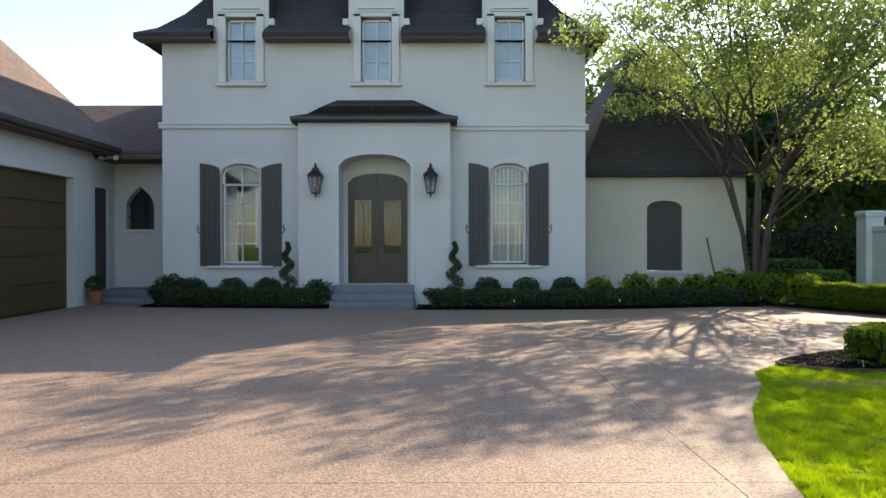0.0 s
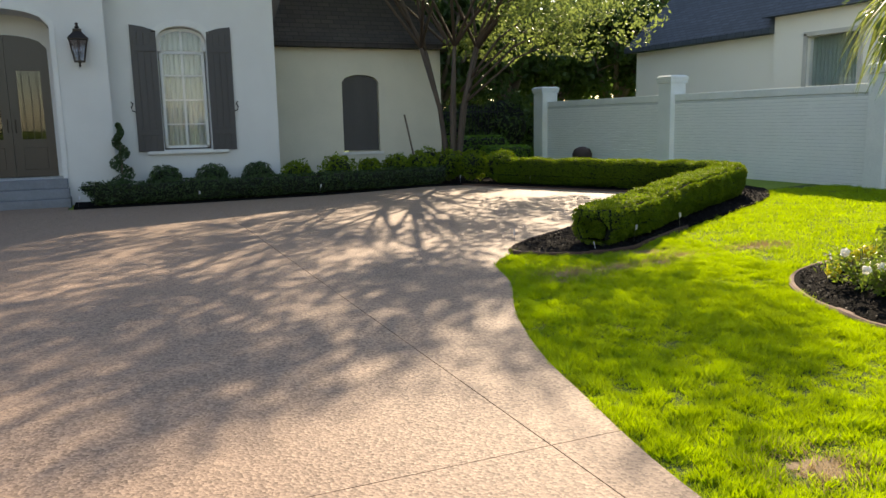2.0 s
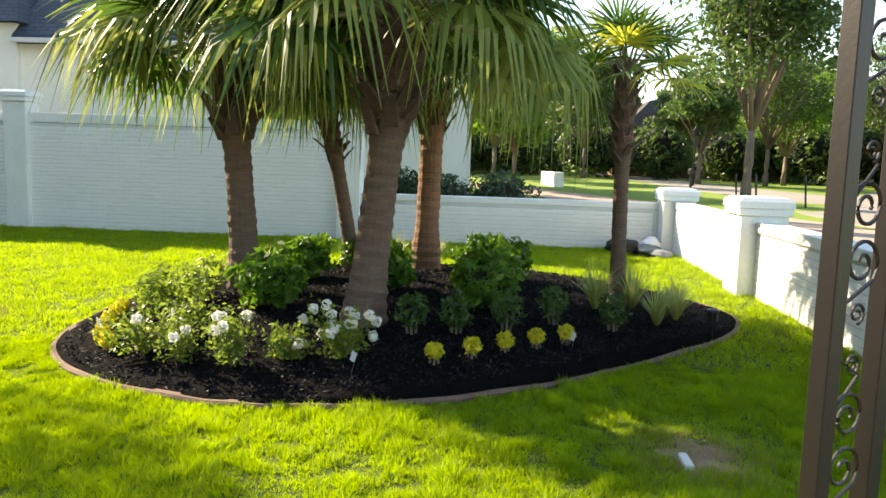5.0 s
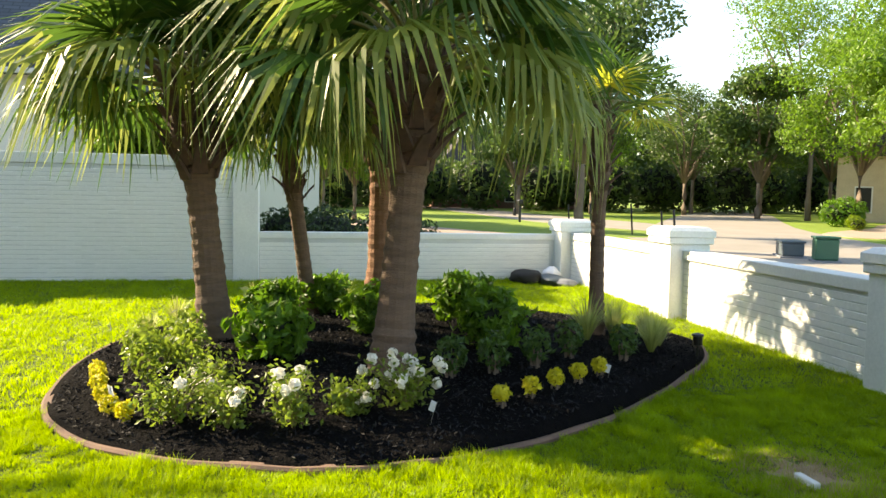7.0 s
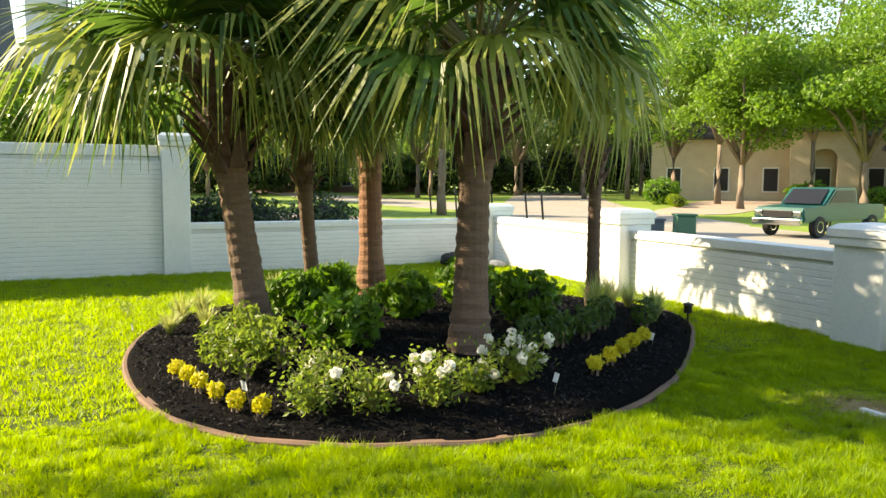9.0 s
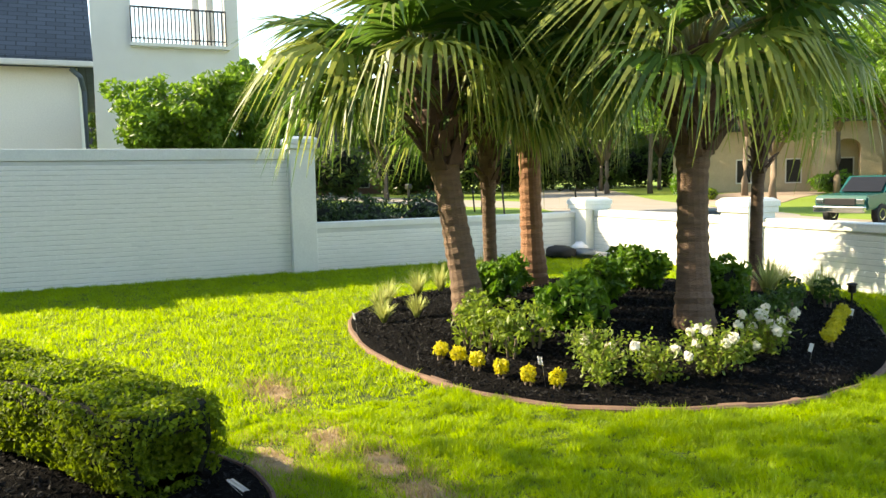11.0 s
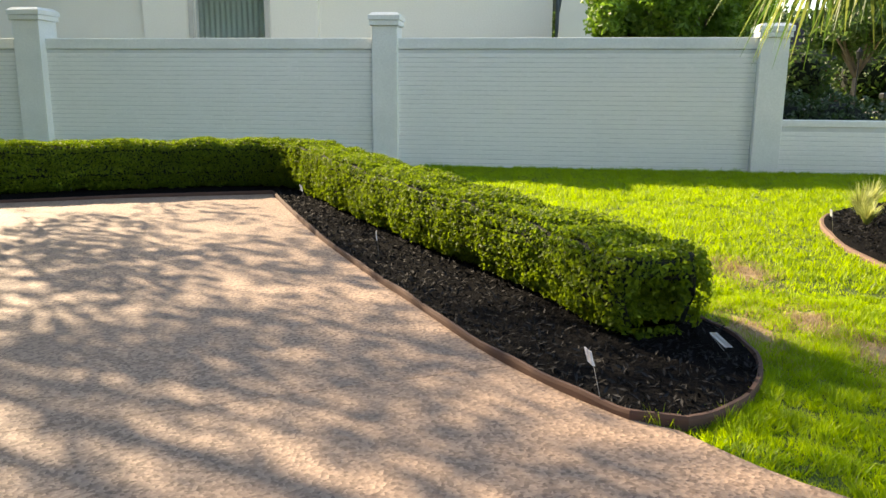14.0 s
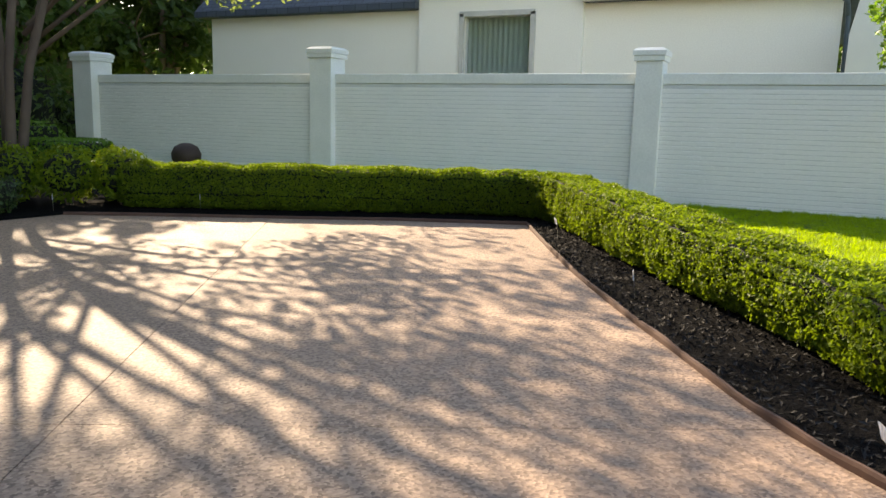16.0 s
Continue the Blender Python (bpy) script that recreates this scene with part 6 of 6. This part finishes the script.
plate("road", [(-60, -6.0), (-60, -12.5), (12, -12.5), (24, -15), (40, -22), (75, -43), (78, -37), (44, -15.5), (30, -8.5), (20, -6.2)], 0.012, ASPHALT, "pale concrete street curving past the garden", "road")
plate("side_street", [(33, -12), (42, -8.5), (60, -8), (100, -8), (100, -13), (60, -13.5), (44, -15)], 0.020, ASPHALT, "pale side street joining from beyond", "road")
plate("far_driveway", [(29, -19.5), (33, -18.5), (40, -27), (46, -33), (50, -42), (46, -44), (41, -38), (36, -30)], 0.028, FARDRIVE, "pinkish driveway of the house opposite", "driveway")
plate("entry_drive", [(2.0, -6.5), (2.0, -0.5), (-9.2, -0.5), (-9.2, -6.5)], 0.020, ASPHALT, "concrete apron at the gateway", "driveway")
plate("neighbour_drive", [(17, -0.5), (30, 1.0), (45, 6), (46, 3.5), (34, -1.5), (24, -5.5), (18, -5.5)], 0.014, FARDRIVE, "neighbouring driveway beyond the low wall", "driveway")


def far_house(x, y, rz, w, d, h, wallm, label, rise=4.5, wins=5):
    H = thing("far_house", label, "house", (x, y, 0), rz, group="houses across the street")
    part("wall", box((-w / 2, -d / 2, 0), (w / 2, d / 2, h)), wallm, H)
    part("roof", hip_roof(-w / 2 - 0.5, w / 2 + 0.5, -d / 2 - 0.5, d / 2 + 0.5, [(0, h - 0.05), (0, h + 0.12), ((min(w, d) * 0.42, min(w, d) * 0.42), h + rise)]), ROOF_FAR, H)
    for i in range(wins):
        cx = -w / 2 + w * (i + 0.5) / wins
        f = part("window", box((cx - 0.62, d / 2, 0.7), (cx + 0.62, d / 2 + 0.06, 2.7), 0.02), TRIM, H)
        # opaque pane with the darkness of the room in its colour
        part("pane", box((cx - 0.52, d / 2 + 0.061, 0.8), (cx + 0.52, d / 2 + 0.07, 2.6)), ROOMSHADE, f)
    return H


fh = far_house(48, -48, 45, 26, 12, 5.0, FARTAN, "large tan house across the street with arched entry", 7.5, 7)
part("entry", arch_wall(-2.4, 2.4, 0, 5.4, 1.2, [(-0.9, 0.9, 0, 3.4, 4.1)], 6.0), FARTAN, fh, "tall arched tan entry")
part("entry_roof", hip_roof(-2.8, 2.8, 5.8, 8.6, [(0, 5.4), (0, 5.5), ((1.6, 1.0), 7.4)]), ROOF_FAR, fh)
far_house(31, -50, 10, 15, 12, 3.8, FARBRICK, "red brick house with a steep dark roof", 8.5, 4)
far_house(92, -18, 90, 18, 12, 3.6, FARBRICK, "low brick house far down the street", 5.0, 5)
far_house(88, 8, 100, 16, 12, 3.4, FARTAN, "low tan house far down the street", 5.0, 4)

for x, y, h, s, n, m in ((34, -25.5, 10.5, 5.0, 20000, BRIGHTLEAF), (28.5, -28.5, 11, 4.4, 13000, BRIGHTLEAF), (41.5, -31, 17, 6.5, 17000, BRIGHTLEAF), (45.5, -30.5, 13.5, 5.5, 9000, BRIGHTLEAF), (54, -33, 22, 9, 12000, BRIGHTLEAF), (63, -17.5, 12, 5.0, 8000, OAKLEAF), (72, -33, 14, 6.5, 8000, OAKLEAF), (76, -41, 15, 6.5, 8000, OAKLEAF), (39, -37, 18, 6.5, 11000, BRIGHTLEAF), (27, -30, 9, 3.6, 7000, OAKLEAF), (68, -38, 11, 5, 7000, BRIGHTLEAF), (66, -20, 10, 4.5, 6000, BRIGHTLEAF), (66, -29, 12, 5, 6000, OAKLEAF), (56, -30, 12, 5, 5000, OAKLEAF), (62, -12, 10, 4.5, 4500, OAKLEAF),
                         (70, -4, 11, 5, 4500, OAKLEAF), (60, 4, 10, 5, 4500, OAKLEAF), (48, 8, 9, 4.2, 4500, OAKLEAF), (78, -26, 13, 6, 4500, OAKLEAF), (40, 3, 8, 3.6, 4500, BRIGHTLEAF), (66, -44, 14, 6, 4500, OAKLEAF),
                         (33, -6.4, 12.5, 5.0, 13000, OAKLEAF), (35, -62, 14, 6.5, 4500, OAKLEAF), (20, -60, 14, 6.5, 4500, OAKLEAF), (52, -62, 14, 6.5, 4500, OAKLEAF), (72, 14, 12, 6, 4000, OAKLEAF), (40, 14, 9, 4, 4000, OAKLEAF),
                         (34, 24, 11, 5, 5000, OAKLEAF), (36, 34, 12, 6, 4000, OAKLEAF), (100, -30, 14, 8, 3500, OAKLEAF), (105, -5, 14, 8, 3500, OAKLEAF), (100, 15, 14, 8, 3500, OAKLEAF)):
    tree("street_tree", (x, y, 0), "leafy street tree on the far lawn" if m is BRIGHTLEAF else "dark leafy tree across the street", 1, h, s, 60 if h < 13 else 34, n, 0.16 if n > 5600 else 0.3, m, 0.14 if h < 9 else 0.22, 0.24, 0.21, group="street trees")
for k in range(46):
    a = radians(-62 + 150 * k / 45)
    r = 95 + 22 * ((k * 7) % 5) / 5
    tree("belt_tree", (r * math.cos(a), r * math.sin(a), 0), "tall dark tree in the far belt", 1, 11 + 5 * ((k * 3) % 4) / 4, 7.5, 30, 1500, 0.75, OAKLEAF, 0.3, 0.2, 0.05, group="far belt of trees")
for k in range(52):
    leaf_ball("far_thicket", (80 + 6 * math.sin(k * 2.1) + 3 * math.cos(k), 26 - 2.2 * k, 0), 2.9, "dark green thicket beyond the far lawns", "thicket", OAKLEAF, 0.32, 900, 0.95, group="far thickets")
for k in range(9):
    leaf_ball("far_hedge_ball", (36.5 + k * 0.75, -23.2 - k * 0.55, 0), 0.42, "small clipped ball along the far lawn", "shrub", HEDGE, 0.09, 260, group="clipped balls across the street")
for x, y, r in ((42, -26.5, 1.2), (43.5, -28, 1.0), (46, -30, 1.3), (40, -38.5, 1.1), (42.5, -40, 1.0), (36, -40, 0.9), (33, -41, 0.9)):
    leaf_ball("far_shrub", (x, y, 0), r, "rounded green shrub before the far house", "shrub", SHRUB, 0.14, 700, 0.7, group="shrubs across the street")
ftn = thing("garden_fountain", "small pale tiered garden fountain", "fountain", (50.0, -32.5, 0))
ftn.scale = (0.8, 0.8, 0.8)
part("basin", turned([(0.5, 0), (0.3, 0.2), (0.15, 0.8), (0.7, 1.05), (0.75, 1.15), (0.6, 1.1)], 18), TRIM, ftn)
part("finial", turned([(0.12, 1.1), (0.08, 1.5), (0.3, 1.65), (0.1, 1.75), (0.05, 2.1)], 14), TRIM, ftn)
for x, y, m, lab, h, w in ((20.0, -7.7, GREYBOX, "low blue grey utility box by the street", 0.42, 0.55), (18.4, -7.6, UTIL, "green utility pedestal by the street", 0.62, 0.24)):
    u = thing("utility_box", lab, "utility box", (x, y, 0), -25)
    part("cabinet", box((-w, -0.28, 0.06), (w, 0.28, h), 0.04), m, u)
    part("lid", box((-w - 0.03, -0.31, h), (w + 0.03, 0.31, h + 0.06), 0.02), m, u)
    part("plinth", box((-w - 0.06, -0.34, 0), (w + 0.06, 0.34, 0.06), 0.01), STONE, u)
for x, y, h in ((30.5, -6.0, 1.3), (31.4, -8.2, 1.3), (34.2, -6.4, 1.2), (27.0, -7.4, 1.1), (24.5, -6.6, 1.2)):
    s = thing("street_post", "thin dark leaning stake by the kerb", "post", (x, y, 0), group="stakes by the kerb")
    bm = bmesh.new()
    tube(bm, [(0, 0, -0.05), (0.12, 0.05, h)], 0.04, 6)
    part("pole", bm, BLACKIRON, s)
lp = thing("street_lamp", "black post-top street lamp by the side street", "street lamp", (57.0, -10.3, 0))
part("pole", turned([(0.14, 0.0), (0.12, 0.5), (0.06, 0.6), (0.05, 3.5)], 10), BLACKIRON, lp)
part("lantern", turned([(0.06, 3.5), (0.16, 3.55), (0.21, 3.95), (0.24, 3.98), (0.08, 4.15), (0.01, 4.3)], 10), BLACKIRON, lp)
mb = thing("mailbox", "dark curbside mailbox on a post", "mailbox", (44, -6.9, 0))
part("post", box((-0.06, -0.06, 0), (0.06, 0.06, 1.0)), BLACKIRON, mb)
part("box", box((-0.28, -0.14, 1.0), (0.28, 0.14, 1.32), 0.06), BLACKIRON, mb)
ps = thing("entry_plinth", "low white wall piece on the far lawn", "low wall", (47, 0.5, 0), 10)
part("block", box((-1.6, -0.3, 0), (1.6, 0.3, 0.85), 0.03), CAP, ps)


def truck(x, y, rz):
    """A parked teal pickup: body, cab, glass, wheels, bumper."""
    T = thing("pickup_truck", "teal green pickup truck parked at the kerb", "truck", (x, y, 0.012), rz)
    T.scale = (0.83, 0.83, 0.83)
    bm = bmesh.new()
    side = [(-2.7, 0.55), (2.65, 0.55), (2.75, 0.8), (2.7, 1.05), (1.3, 1.12), (-2.7, 1.12)]
    loft(bm, [[(a, -0.95, b) for a, b in side], [(a, 0.95, b) for a, b in side]])
    bmesh.ops.recalc_face_normals(bm, faces=bm.faces)
    bmesh.ops.bevel(bm, geom=bm.edges[:], offset=0.06, segments=2, affect="EDGES")
    part("body", bm, TEAL, T)
    cab = [(-0.9, 1.1), (1.35, 1.1), (0.65, 1.72), (-0.75, 1.74)]
    bm = bmesh.new()
    loft(bm, [[(a, -0.86, b) for a, b in cab], [(a, 0.86, b) for a, b in cab]])
    bmesh.ops.recalc_face_normals(bm, faces=bm.faces)
    bmesh.ops.bevel(bm, geom=bm.edges[:], offset=0.05, segments=2, affect="EDGES")
    part("cab", bm, TEAL, T)
    for s in (-1, 1):
        bm = bmesh.new()
        loft(bm, [[(-0.7, s * 0.862, 1.2), (1.05, s * 0.862, 1.2), (0.58, s * 0.862, 1.62), (-0.62, s * 0.862, 1.64)], [(-0.7, s * 0.875, 1.2), (1.05, s * 0.875, 1.2), (0.58, s * 0.875, 1.62), (-0.62, s * 0.875, 1.64)]])
        bmesh.ops.recalc_face_normals(bm, faces=bm.faces)
        part("side_window", bm, BLACKIRON, T)
    bm = bmesh.new()
    loft(bm, [[(1.36, -0.72, 1.16), (1.36, 0.72, 1.16), (0.74, 0.66, 1.68), (0.74, -0.66, 1.68)], [(1.38, -0.72, 1.17), (1.38, 0.72, 1.17), (0.76, 0.66, 1.69), (0.76, -0.66, 1.69)]])
    part("windscreen", bm, BLACKIRON, T)
    part("bumper", box((2.72, -0.92, 0.45), (2.9, 0.92, 0.68), 0.04), CHROME, T)
    part("grille", box((2.74, -0.55, 0.72), (2.79, 0.55, 0.95), 0.01), BLACKIRON, T)
    for s in (-1, 1):
        part("headlight", box((2.73, s * 0.72 - 0.14, 0.76), (2.80, s * 0.72 + 0.14, 0.93), 0.02), CHROME, T)
        for wx in (-1.75, 1.75):
            bm = turned([(0.2, -0.11), (0.36, -0.11), (0.38, -0.06), (0.38, 0.06), (0.36, 0.11), (0.2, 0.11)], 24)
            bmesh.ops.transform(bm, matrix=pose(wx, s * 0.88, 0.38, 90), verts=bm.verts)
            wheel = part("wheel", bm, RUBBER, T)
            bm = turned([(0.02, -0.10), (0.2, -0.112), (0.21, 0.112), (0.02, 0.10)], 16)
            bmesh.ops.transform(bm, matrix=pose(wx, s * 0.88, 0.38, 90), verts=bm.verts)
            part("rim", bm, CHROME, wheel)


truck(17.6, -12.2, 100)

# the many single bricks of the garden walls, last
brick_boxes("bricks", 6.93, 26.0, 0.0, 1.985, BRICK, tall, skip=(9.3, 11.75))
brick_boxes("bricks", 1.15, 6.47, 0.0, 0.755, BRICK, low_e)
brick_boxes("bricks", 4.65, 14.2, 0.0, 0.80, BRICK, low_s, face="y", x=SY)
